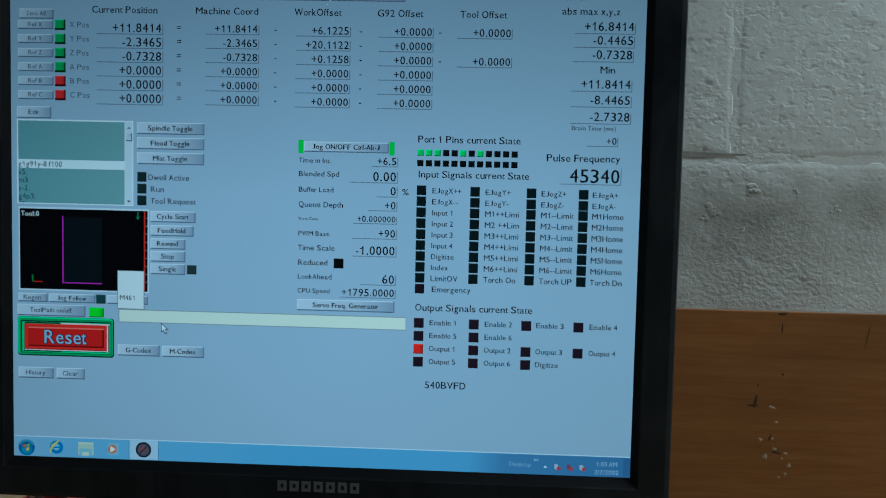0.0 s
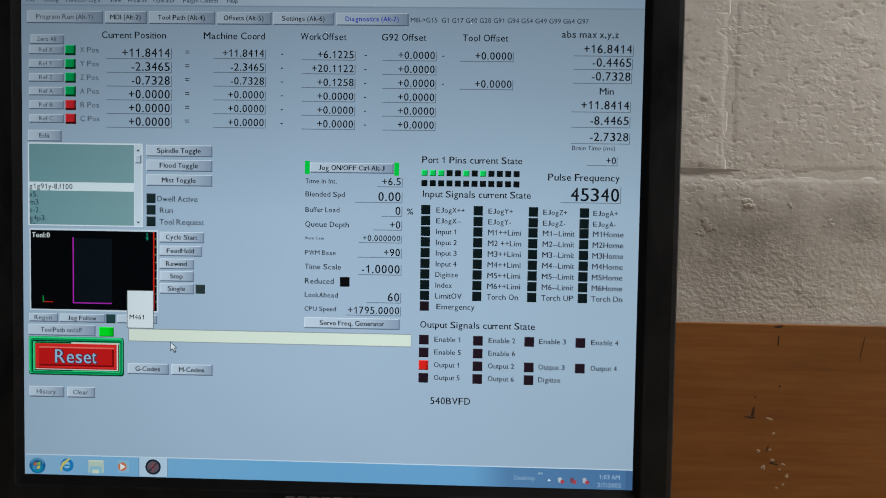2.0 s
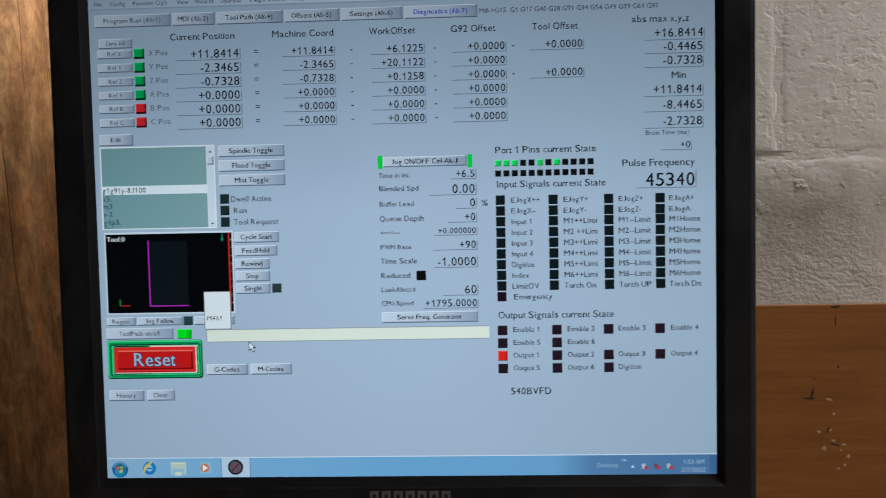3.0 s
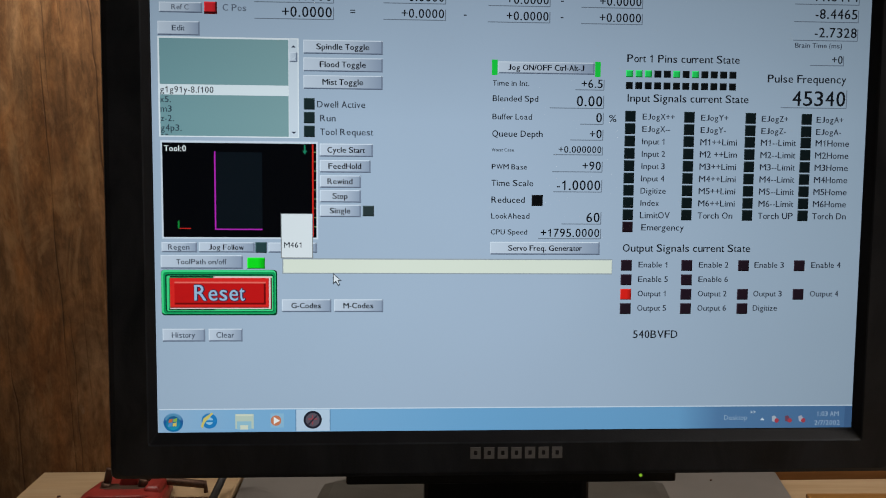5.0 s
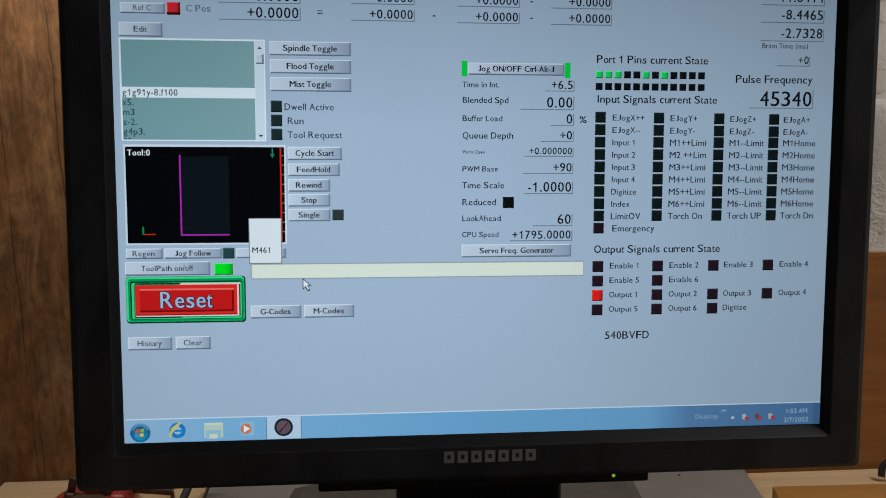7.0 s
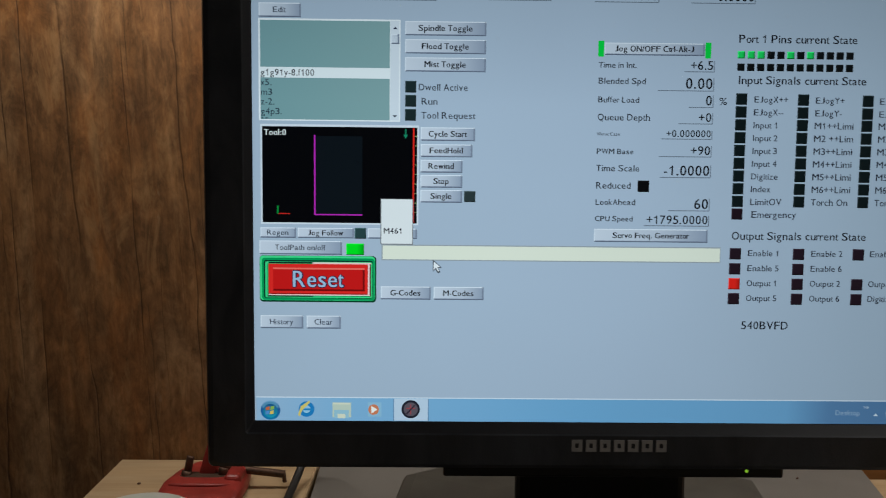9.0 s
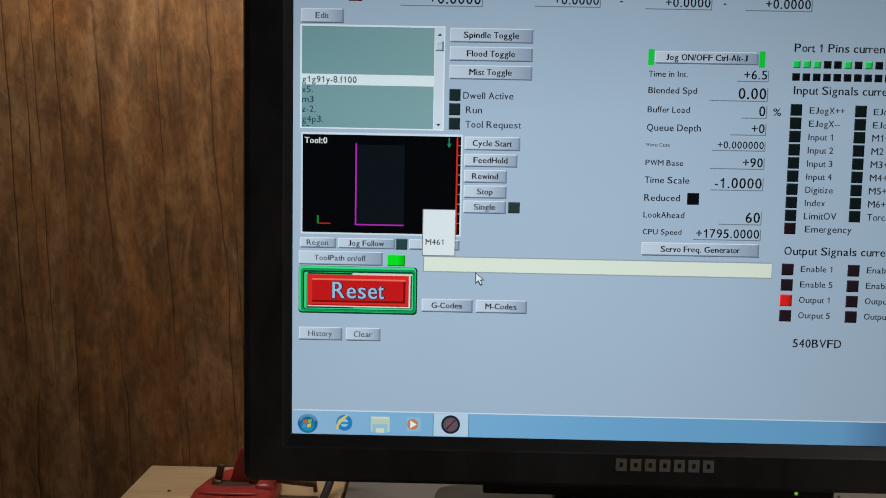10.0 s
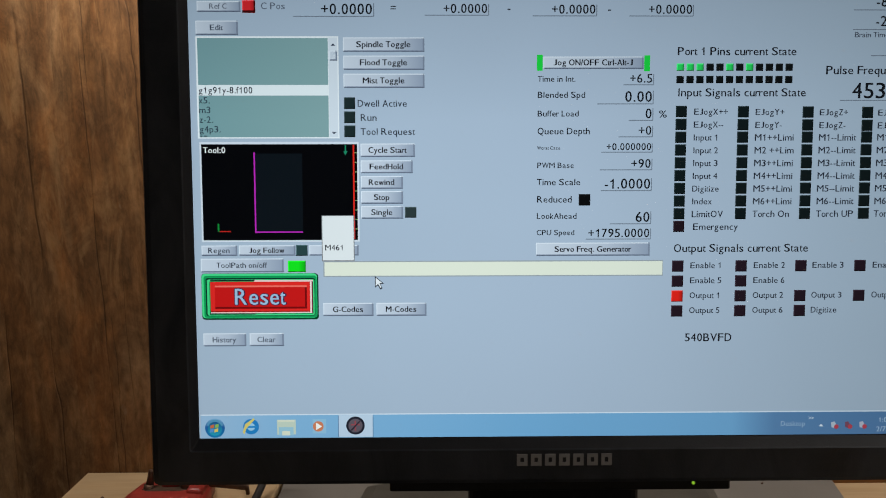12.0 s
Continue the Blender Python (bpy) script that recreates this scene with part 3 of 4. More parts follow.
neck = prism([(-0.142, 0.575), (-0.038, 0.575), (-0.043, 0.625), (-0.137, 0.625)], 0.94, 1.2, 0.006, 3)
part("neck", neck, STRIP_PLASTIC, monitor)
base_line = [(-0.217, 0.5), (-0.217, 0.637), (-0.212, 0.684), (-0.187, 0.702), (0.0, 0.698), (0.018, 0.691), (0.041, 0.677), (0.036, 0.64), (0.03, 0.5), (0.0, 0.46), (-0.18, 0.46)]
bm = bmesh.new()
cx, cy = -0.09, 0.59
loops = []
for s, z in ((1.0, 0.9237), (1.01, 0.93), (1.0, 0.945), (0.98, 0.949), (0.92, 0.952), (0.5, 0.955)):
    loops.append([(cx + (x - cx) * s, cy + (y - cy) * s, z) for x, y in base_line])
part("stand_base", loft(loops, True), BASE_PLASTIC, monitor, "dark grey stand base with cut corners")

# the maker's mark, as a row of plain grey frames
for k in range(7):
    x0, x1, z0, z1, t = -0.1192 + k * 0.00735, -0.1137 + k * 0.00735, 1.0236, 1.0298, 0.0018
    rings = [[(x0 + d, y, z0 + d), (x1 - d, y, z0 + d), (x1 - d, y, z1 - d), (x0 + d, y, z1 - d)] for d, y in ((0, 0.5104), (0, 0.5097), (t, 0.5097), (t, 0.5104))]
    part("mark", loft(rings), LOGO_GREY, monitor, "grey printed maker's mark")

# ---------------------------------------------------------------- the display and what it shows (units of its 1280 x 1024 grid)
BG = glow_gradient("display_ground", ((0.0, srgb(164, 182, 202)), (0.5, srgb(167, 184, 205)), (1.0, srgb(162, 179, 197))))
screen = part("screen", loft([rounded(sx0, sx1, sz0, SZ, 0.0002, SY)], True), BG, monitor, "lit grey-blue program window")
STEP = 0.00012


def at(x, y, layer):
    return Vector((SX + x * W / 1280, SY - STEP * layer, SZ - y * H / 1024))


def quads(rects, layer, bm=None, slot=0):
    bm = bm or bmesh.new()
    for x0, y0, x1, y1 in rects:
        f = bm.faces.new([bm.verts.new(at(*p, layer)) for p in ((x0, y1), (x1, y1), (x1, y0), (x0, y0))])
        f.material_index = slot
    return bm


def show(name, bm, material, label=""):
    """Adds a piece of the picture to the display; all faces look out of it."""
    ob = part(name, bm, material, screen, label)
    return ob


def disc(x, y, r, layer, n=28, bm=None, slot=0, a0=0, a1=360):
    bm = bm or bmesh.new()
    v = [bm.verts.new(at(x + r * math.cos(radians(a0 + (a1 - a0) * k / n)), y - r * math.sin(radians(a0 + (a1 - a0) * k / n)), layer)) for k in range(n + (a1 - a0 < 360))]
    if a1 - a0 < 360:
        v.append(bm.verts.new(at(x, y, layer)))
    bm.faces.new(v).material_index = slot
    return bm


def outline_shape(pts, layer):
    bm = bmesh.new()
    bm.faces.new([bm.verts.new(at(x, y, layer)) for x, y in pts])
    return bm


WIDTHS = {191: "'", 222: "ijl", 278: "ft.,: I/", 333: "r-()", 500: "ckszvxyJ", 556: "abdeghnopquL0123456789", 584: "+=>", 611: "FTZ", 667: "ABEKPSVXY", 722: "CDHNRUw", 778: "GOQ", 833: "mM", 889: "%", 944: "W"}
ADVANCE = {c: w / 1000 for w, cs in WIDTHS.items() for c in cs}
TEXTS = []
INK = (20, 24, 31)


def text(body, x, y, size, align="l", ink=INK, width=0, bold=0.0, layer=6, name="caption"):
    """A line of writing: x is its left, middle or right, y the middle of its capitals."""
    width = width or sum(ADVANCE[c] for c in body) * size
    x -= {"l": 0, "c": width / 2, "r": width}[align]
    TEXTS.append((body, x, y, size, width, ink, bold, layer, name))


LIGHT_EDGE, FACE_DARK, EDGE_DARK = glow(214, 224, 236), glow(120, 132, 152), glow(74, 84, 104)
FACE = glow_gradient("button_face", ((0.0, srgb(196, 207, 222)), (0.6, srgb(178, 190, 207)), (1.0, srgb(140, 154, 176))))


def button(x0, y0, x1, y1, body="", size=13, bold=0.02, ink=(18, 22, 30), name="button"):
    bm = quads([(x0, y0, x1, y1)], 2, slot=0)
    quads([(x0, y0, x1, y0 + 1.6), (x0, y0, x0 + 1.6, y1)], 3, bm, 1)
    quads([(x0, y1 - 2.4, x1, y1)], 3, bm, 2)
    quads([(x1 - 3.0, y0, x1, y1)], 3, bm, 2)
    quads([(x0 + 1, y1 - 1, x1, y1)], 4, bm, 3)
    ob = show(name, bm, [FACE, LIGHT_EDGE, FACE_DARK, EDGE_DARK])
    if body:
        text(body, (x0 + x1) / 2 - 1, (y0 + y1) / 2 - 0.5, size, "c", ink, bold=bold)
    return ob


SHADED = {}


def shaded_face(c):
    """The drawn face of a lit square, darker towards its right."""
    if c not in SHADED:
        SHADED[c] = glow_gradient("lit_face", ((0.0, srgb(*c)), (0.6, srgb(*c)), (1.0, srgb(*(int(v * 0.72) for v in c)))))
    return SHADED[c]


def lamp_square(x, y, w=19, h=20, on=None, off=(20, 26, 30), name="status_light", rimmed=False):
    c = on or off
    lift = tuple(min(255, int(v * 1.25 + 18)) for v in c)
    low = tuple(int(v * 0.55) for v in c)
    rim = 1.6
    if rimmed:
        rim, low = 4.2, tuple(int(v * 0.3) for v in c)
    bm = quads([(x - w / 2, y - h / 2, x + w / 2, y + h / 2)], 2, slot=0)
    quads([(x - w / 2, y - h / 2, x + w / 2, y - h / 2 + 1.6), (x - w / 2, y - h / 2, x - w / 2 + 1.6, y + h / 2)], 3, bm, 1)
    quads([(x - w / 2, y + h / 2 - rim, x + w / 2, y + h / 2), (x + w / 2 - rim * 0.6, y - h / 2, x + w / 2, y + h / 2)], 4, bm, 2)
    face = glow(*c) if not on else shaded_face(c)
    return show(name, bm, [face, glow(*lift), glow(*low)])


def readout(body, x0, x1, y, size, drop=None):
    """A number, set flush right over its thin underline."""
    text(body, x1 - 2, y, size, "r", (18, 22, 28))
    yl = y + (drop or size * 0.36 + 3.5)
    bm = quads([(x0, yl - 0.8, x1, yl + 0.8)], 2)
    quads([(x1 - 1, yl - size * 0.9, x1 + 0.6, yl)], 2, bm)
    show("underline", bm, glow(112, 124, 140))


# title bar and menu
TITLE = glow_gradient("title_bar", ((0.0, srgb(120, 160, 200)), (0.6, srgb(96, 142, 190)), (1.0, srgb(84, 126, 176))))
show("title_bar", quads([(0, 0, 1280, 15)], 1), TITLE)
show("menu_bar", quads([(0, 15, 1280, 35)], 1), glow_gradient("menu_bar", ((0.0, srgb(170, 186, 206)), (0.5, srgb(196, 210, 226)), (1.0, srgb(170, 190, 212)))))
show("menu_edge", quads([(0, 34, 1280, 37)], 2), glow(150, 168, 190))
for x0, x1, c in ((1166, 1192, (150, 175, 205)), (1194, 1219, (150, 175, 205)), (1221, 1270, (190, 70, 62))):
    show("window_button", quads([(x0, 0, x1, 12)], 3), glow(*c))
for body, x in (("File", 10), ("Config", 44), ("Function Cfg's", 92), ("View", 184), ("Wizards", 221), ("Operator", 275), ("PlugIn Control", 337), ("Help", 428)):
    text(body, x, 25, 11.5, ink=(72, 84, 104))

# tabs
for body, x0, x1, ink in (("Program Run (Alt-1)", 10, 170, (88, 96, 110)), ("MDI (Alt-2)", 174, 262, INK), ("Tool Path (Alt-4)", 266, 404, INK), ("Offsets (Alt-5)", 407, 521, INK),
                          ("Settings (Alt-6)", 524, 650, INK), ("Diagnostics (Alt-7)", 654, 803, (52, 62, 190))):
    button(x0, 47, x1, 73, body, 13.5, 0.012, ink, "tab")
text("Mill->G15  G1 G17 G40 G20 G91 G94 G54 G49 G99 G64 G97", 806, 61, 13.5, width=362, ink=(64, 72, 86))

# coordinate table
for body, x in (("Current Position", 235), ("Machine Coord", 444), ("WorkOffset", 628), ("G92 Offset", 793), ("Tool Offset", 959)):
    text(body, x, 96, 19, "c")
button(17, 96, 88, 116, "Zero All", 12, 0.008, (88, 96, 110))
GREEN_ON, RED_ON = (22, 168, 88), (212, 40, 46)
ROWS_Y = [128 + 28.3 * k for k in range(6)]
CURRENT = ("+11.8414", "-2.3465", "-0.7328", "+0.0000", "+0.0000", "+0.0000")
WORK = ("+6.1225", "+20.1122", "+0.1258", "+0.0000", "+0.0000", "+0.0000")
for k, (y, axis) in enumerate(zip(ROWS_Y, "XYZABC")):
    button(13, y - 9, 87, y + 9, "Ref " + axis, 12, 0.008, (88, 96, 110))
    lamp_square(101, y, 22, 21, GREEN_ON if k < 4 else RED_ON, rimmed=True)
    text(axis + " Pos", 121, y - 1, 15.4, ink=(92, 102, 118))
    readout(CURRENT[k], 176, 313, y + 4, 24.3)
    text("=", 346, y + 2, 18, "c", bold=0.01)
    readout(CURRENT[k], 400, 509, y + 3, 21)
    text("-", 543, y + 2, 20, "c", bold=0.01)
    readout(WORK[k], 584, 694, y + 4, 21)
    text("-", 715, y + 3, 20, "c", bold=0.01)
    readout("+0.0000", 750, 860, y + 4, 21)
    if k in (0, 2):
        text("-", 874, y + 3, 20, "c", bold=0.01)
        readout("+0.0000", 908, 1017, y + 4, 21)

text("abs max x,y,z", 1171, 87, 19, "c")
for body, y, x1 in (("+16.8414", 116, 1259), ("-0.4465", 143, 1258), ("-0.7328", 171, 1257), ("+11.8414", 229, 1256), ("-8.4465", 260, 1256), ("-2.7328", 293, 1256)):
    readout(body, x1 - 119, x1, y, 23.6, 14)
text("Min", 1207, 201, 19, "c")
text("Brain Time (ms)", 1139, 316, 12.4, ink=(64, 72, 86))
readout("+0", 1170, 1232, 341, 19)

# program list and its buttons
button(10, 293, 82, 317, "Edit", 13, 0.012, (58, 68, 84))
show("list_frame", quads([(9, 319, 252, 492)], 1), glow(226, 234, 240))
show("program_list", quads([(12, 322, 234, 490)], 2), glow_gradient("program_list", ((0.0, srgb(116, 154, 160)), (1.0, srgb(126, 160, 164)))))
show("list_highlight", quads([(12, 401, 234, 419)], 3), glow(222, 232, 238))
text("g1g91y-8.f100", 12, 410, 15, width=93, ink=(40, 48, 60))
for k, body in enumerate(("x5.", "m3", "z-2.", "g4p3.")):
    text(body, 12, 427 + 16.4 * k, 15, ink=(44, 60, 74))
show("list_scrap", quads([(13, 487, 17, 489), (20, 487, 25, 489)], 3), glow(60, 82, 92))
show("scroll_bar", quads([(235, 321, 250, 490)], 2), glow(205, 216, 228))
button(236, 343, 250, 360, name="scroll_thumb")
show("scroll_arrow", outline_shape([(239, 335), (247, 335), (243, 331)], 3), glow(50, 60, 80))
show("scroll_arrow", outline_shape([(239, 481), (247, 481), (243, 485)], 3), glow(50, 60, 80))
for k, body in enumerate(("Spindle Toggle", "Flood Toggle", "Mist Toggle")):
    button(260, 321 + 30.5 * k, 399, 345 + 30.5 * k, body, 14)
for k, (body, x) in enumerate((("Dwell Active", 283), ("Run", 288), ("Tool Request", 288))):
    lamp_square(270, 432 + 24 * k, 19, 20, off=(28, 42, 44))
    text(body, x, 432.5 + 24 * k, 15.8, ink=(44, 52, 64))

# tool path window
show("toolpath_frame", quads([(11, 498, 285, 671)], 1), glow(206, 216, 228))
show("toolpath_view", quads([(14, 502, 282, 668)], 2), glow(4, 5, 8))
show("toolpath_area", quads([(106, 518, 187, 653)], 3), glow(12, 19, 25))
show("toolpath_line", quads([(103.6, 516, 106.2, 655), (104, 652.6, 187, 655)], 4), glow(176, 40, 176))
bm = quads([(274.5, 503, 277.3, 666)], 4)
show("ruler", bm, glow(206, 38, 28))
show("ruler_tick", quads([(278, 516 + 16.5 * k, 282, 517.4 + 16.5 * k) for k in range(9)], 4), glow(150, 180, 120))
show("axis_mark", quads([(39, 639, 42, 653)], 4), glow(20, 130, 54))
show("axis_mark", quads([(42, 651.6, 62, 653.6)], 4), glow(186, 36, 30))
show("axis_arrow", outline_shape([(258, 514), (266, 514), (262, 521)], 4), glow(30, 130, 96))
show("axis_arrow", quads([(260.8, 504, 263.2, 514)], 4), glow(30, 130, 96))
text("Tool:0", 17, 512, 14, ink=(224, 228, 230), bold=0.02)
for body, y0, y1, x1 in (("Cycle Start", 501, 524, 382), ("FeedHold", 530, 552, 378), ("Rewind", 557, 579, 361), ("Stop", 583, 605, 361), ("Single", 609, 631, 361)):
    button(288, y0, x1, y1, body, 13.6)
lamp_square(374, 620, 20, 19, off=(44, 56, 58))
button(10, 677, 72, 695, "Regen", 13, 0.01, (62, 72, 88))
button(75, 677, 173, 695, "Jog Follow", 13, 0.01)
lamp_square(184, 686, 20, 19, off=(40, 66, 68))
button(197, 677, 283, 695, name="button")
button(8, 700, 152, 724, "ToolPath on/off", 13, 0.008, (50, 58, 72))
lamp_square(175, 714, 31, 20, (22, 222, 30))

# command line, note and pointer
show("entry_frame", quads([(221, 705, 817, 733)], 1), glow(150, 160, 168))
show("entry_field", quads([(223, 707, 816, 731)], 2), glow(222, 228, 214))
show("note_frame", quads([(219, 625, 276, 705)], 5), glow(120, 124, 128))
show("note", quads([(220.5, 626, 274.5, 703.5)], 6), glow(222, 228, 232))
text("M461", 224, 681, 13.5, ink=(40, 44, 54), layer=7)
show("pointer_edge", outline_shape([(311, 731), (311, 752), (316, 748), (320, 755), (324, 753), (321, 746), (327, 745)], 7), glow(60, 66, 76))
show("pointer", outline_shape([(312.5, 734), (312.5, 748.5), (316.5, 745), (320.5, 752), (322, 751), (318.8, 744), (323.6, 743.6)], 8), glow(226, 232, 238))
button(220, 779, 308, 802, "G-Codes", 13.5)
button(313, 779, 401, 802, "M-Codes", 13.5)
button(9, 832, 84, 855, "History", 13.5, 0.008, (66, 76, 94))
button(90, 832, 150, 855, "Clear", 13.5, 0.008, (66, 76, 94))

# reset button: a bright green double frame, its inner line half dark, round a bevelled red plate


def rounded_plate(x0, y0, x1, y1, r, layer):
    pts = []
    for cx, cy, a0 in ((x1 - r, y0 + r, 0), (x0 + r, y0 + r, 90), (x0 + r, y1 - r, 180), (x1 - r, y1 - r, 270)):
        for k in range(5):
            a = radians(a0 + 22.5 * k)
            pts.append((cx + r * math.cos(a), cy - r * math.sin(a)))
    return outline_shape(pts, layer)


for rect, r, layer, c in (((8, 726, 212, 808), 6, 2, (4, 62, 38)), ((8.5, 726.5, 209.5, 805), 6, 3, (70, 214, 136)), ((12, 730, 209, 804.5), 5, 4, (18, 150, 84)),
                          ((15.5, 734, 206, 801), 4, 5, (8, 52, 40)), ((18, 736.5, 205, 800), 3, 6, (66, 208, 130)), ((22, 739.5, 203, 797.5), 2, 7, (16, 134, 78))):
    show("reset_frame", rounded_plate(*rect, r, layer), glow(*c))
for rect, layer, c in (((100, 737.5, 203, 740.5), 7.4, (226, 196, 196)), ((24, 737.0, 102, 739.4), 7.4, (6, 46, 32)), ((22, 795.5, 102, 798.5), 7.4, (6, 56, 36)), ((24, 740.5, 201.5, 796), 8, (232, 206, 206)),
                       ((200.5, 740, 202.5, 797), 8.2, (96, 26, 46)), ((24, 740.5, 197.5, 794), 8.4, (150, 22, 20)), ((24, 740.5, 197, 792), 9, (220, 40, 36)), ((32, 747, 192, 750), 9.5, (236, 108, 96)),
                       ((32, 750, 192, 788), 10, (120, 12, 14)), ((32, 750, 188.5, 784.5), 11, (196, 24, 24))):
    show("reset_frame" if layer < 8.3 else "reset_face", quads([rect], layer), glow(*c))
for dx, dy in ((-1.2, 0), (1.2, 0), (0, -1.2), (0, 1.5)):
    text("Reset", 109.5 + dx, 766.5 + dy, 39, "c", (52, 40, 70), 90, 0.02, 12)
text("Reset", 109.5, 766.5, 39, "c", (156, 184, 212), 90, 0.0, 13)

# readings in the middle
show("jog_light", quads([(592, 350, 602, 377)], 3), glow(30, 205, 66))
button(603, 353, 776, 374, "Jog ON/OFF Ctrl-Alt-J", 14)
show("jog_light", quads([(777, 351, 787, 378)], 3), glow(30, 205, 66))
for body, y, size in (("Time in Int.", 391, 13.4), ("Blended Spd", 418, 14.5), ("Buffer Load", 450, 14), ("Queue Depth", 480, 15.5), ("Worst Case", 509, 7.8), ("PWM Base", 539, 13),
                      ("Time Scale", 568, 15.3), ("Reduced", 598, 15.5), ("LookAhead", 627, 14), ("CPU Speed", 656, 12.7)):
    text(body, 593, y, size)
for body, x0, y, size in (("+6.5", 742, 390, 20.5), ("0.00", 697, 421, 25), ("0", 752, 450, 23), ("+0", 735, 479, 21), ("+0.000000", 705, 507, 16.6), ("+90", 703, 536, 21),
                          ("-1.0000", 705, 571, 24), ("60", 722, 629, 24), ("+1795.0000", 680, 657, 20.5)):
    readout(body, x0, 794, y, size)
text("%", 803, 451, 17)
lamp_square(677, 599, 20, 20, off=(10, 11, 13))
button(593, 674, 793, 697, "Servo Freq. Generator", 13.5)

# pins and signals
text("Port 1 Pins current State", 833, 344, 19)
for k in range(12):
    lamp_square(839.5 + k * 17.15, 371, 12.5, 12.5, (40, 208, 92) if k in (0, 1, 2, 5, 7) else None, (14, 18, 20), "pin_light")
    lamp_square(839.5 + k * 17.15, 392, 12.5, 12.5, None, (12, 16, 18), "pin_light")
text("Input Signals current State", 835, 414, 19)
text("Pulse Frequency", 1091, 376, 19.6)
readout("45340", 1119, 1241, 411, 36.7)
COLUMNS = (
    (843, 864, ("EJogX++", "EJogX--", "Input 1", "Input 2", "Input 3", "Input 4", "Digitize", "Index", "LimitOV", "Emergency")),
    (951, 971, ("EJogY+", "EJogY-", "M1++Limi", "M2 ++Lim", "M3++Limi", "M4++Limi", "M5++Limi", "M6++Limi", "Torch On")),
    (1064, 1083, ("EJogZ+", "EJogZ-", "M1--Limit", "M2--Limit", "M3--Limit", "M4--Limit", "M5--Limit", "M6--Limit", "Torch UP")),
    (1168, 1185, ("EJogA+", "EJogA-", "M1Home", "M2Home", "M3Home", "M4Home", "M5Home", "M6Home", "Torch Dn")),
)
for c, (xl, xt, names) in enumerate(COLUMNS):
    for k, body in enumerate(names):
        y = 446.5 + 22.15 * k + (0.6 * c if k < 2 else 0)
        lamp_square(xl, y, 19, 19.5, off=(14, 24, 26) if body != "Emergency" else (30, 18, 26))
        text(body, xt + (3 if body == "Emergency" else 0), y + 0.5, 14.6 if k < 2 or c == 0 and k < 8 else 15.8, ink=(36, 42, 54))
text("Output Signals current State", 834, 684, 19)
for c, (xl, xt, names) in enumerate(((843, 864, ("Enable 1", "Enable 5", "Output 1", "Output 5")), (955, 976, ("Enable 2", "Enable 6", "Output 2", "Output 6")),
                                     (1061, 1080, ("Enable 3", "", "Output 3", "Digitize")), (1166, 1187, ("Enable 4", "", "Output 4", "")))):
    for k, body in enumerate(names):
        if body:
            y = 716 + 26.6 * k
            lamp_square(xl, y, 20, 20, (222, 34, 26) if body == "Output 1" else None, (34, 22, 32))
            text(body, xt, y - 1.5, 14.4, ink=(36, 42, 54))
text("540BVFD", 857, 843, 19.6)

# task bar
show("task_bar", quads([(0, 979.4, 1280, 1021.4)], 1), glow_gradient("task_bar", ((0.0, srgb(150, 182, 212)), (0.12, srgb(128, 176, 214)), (0.45, srgb(112, 166, 208)), (0.74, srgb(110, 162, 204)), (0.8, srgb(88, 128, 170)), (1.0, srgb(78, 116, 160)))))
show("task_edge", quads([(0, 977.9, 1280, 979.9)], 2), glow(206, 220, 234))
bm = disc(25, 1002.6, 17.5, 2)
show("start_button", bm, glow_gradient("start_button", ((0.0, srgb(20, 120, 170)), (0.55, srgb(34, 90, 150)), (1.0, srgb(120, 170, 205))), "Z"))
show("start_shine", disc(25, 1002.6, 15.5, 2.4, a0=20, a1=160), glow(84, 142, 178))
show("start_shine", disc(25, 1003.6, 12.5, 2.7), glow_gradient("start_core", ((0.0, srgb(36, 150, 178)), (1.0, srgb(30, 84, 134))), "Z"))
for (dx, dy), c in zip(((-7.5, -6.5), (0.5, -7.5), (-8.5, 1), (-0.5, 0.5)), ((196, 104, 66), (138, 176, 84), (88, 140, 200), (216, 190, 96))):
    show("start_pane", outline_shape([(25 + dx, 1002.6 + dy + 1), (25 + dx + 6.5, 1002.6 + dy - 0.5), (25 + dx + 5.8, 1002.6 + dy + 6), (25 + dx - 0.8, 1002.6 + dy + 7)], 3), glow(*c))
show("browser_icon", disc(89, 1000.4, 14, 2), glow(36, 124, 188))
show("browser_icon", disc(89, 1000.4, 7, 3), glow(150, 196, 222))
show("browser_icon", quads([(80, 998.9, 102, 1002.4)], 4), glow(40, 130, 194))
show("browser_icon", outline_shape([(74, 1010), (77, 1014), (81, 1003), (96, 987), (94, 984.5), (79, 995)], 5), glow(214, 196, 110))
show("folder_icon", quads([(135, 988, 168, 1015)], 2), glow(190, 204, 190))
show("folder_icon", quads([(138, 1001.4, 164, 1016.4)], 3), glow(150, 192, 210))
show("folder_icon", quads([(136, 988.4, 166, 991.4), (144, 1008.4, 158, 1016.4)], 4), glow(214, 218, 198))
show("player_icon", quads([(198, 987.4, 222, 1013.4)], 2), glow(142, 186, 214))
show("player_icon", disc(208, 1000.4, 9.5, 3), glow(204, 124, 90))
show("player_icon", outline_shape([(204, 993.4), (204, 1007.4), (215, 1000.4)], 4), glow(240, 240, 238))
show("task_button", quads([(244, 980.4, 305, 1020.4)], 2), glow(186, 206, 226))
show("task_button_edge", quads([(243, 980.4, 244.4, 1020.4), (304.6, 980.4, 306, 1020.4)], 3), glow(96, 132, 168))
show("program_icon", disc(274, 999.4, 16.5, 3), glow(34, 36, 48))
show("program_icon", disc(274, 999.4, 12.5, 4), glow(92, 84, 94))
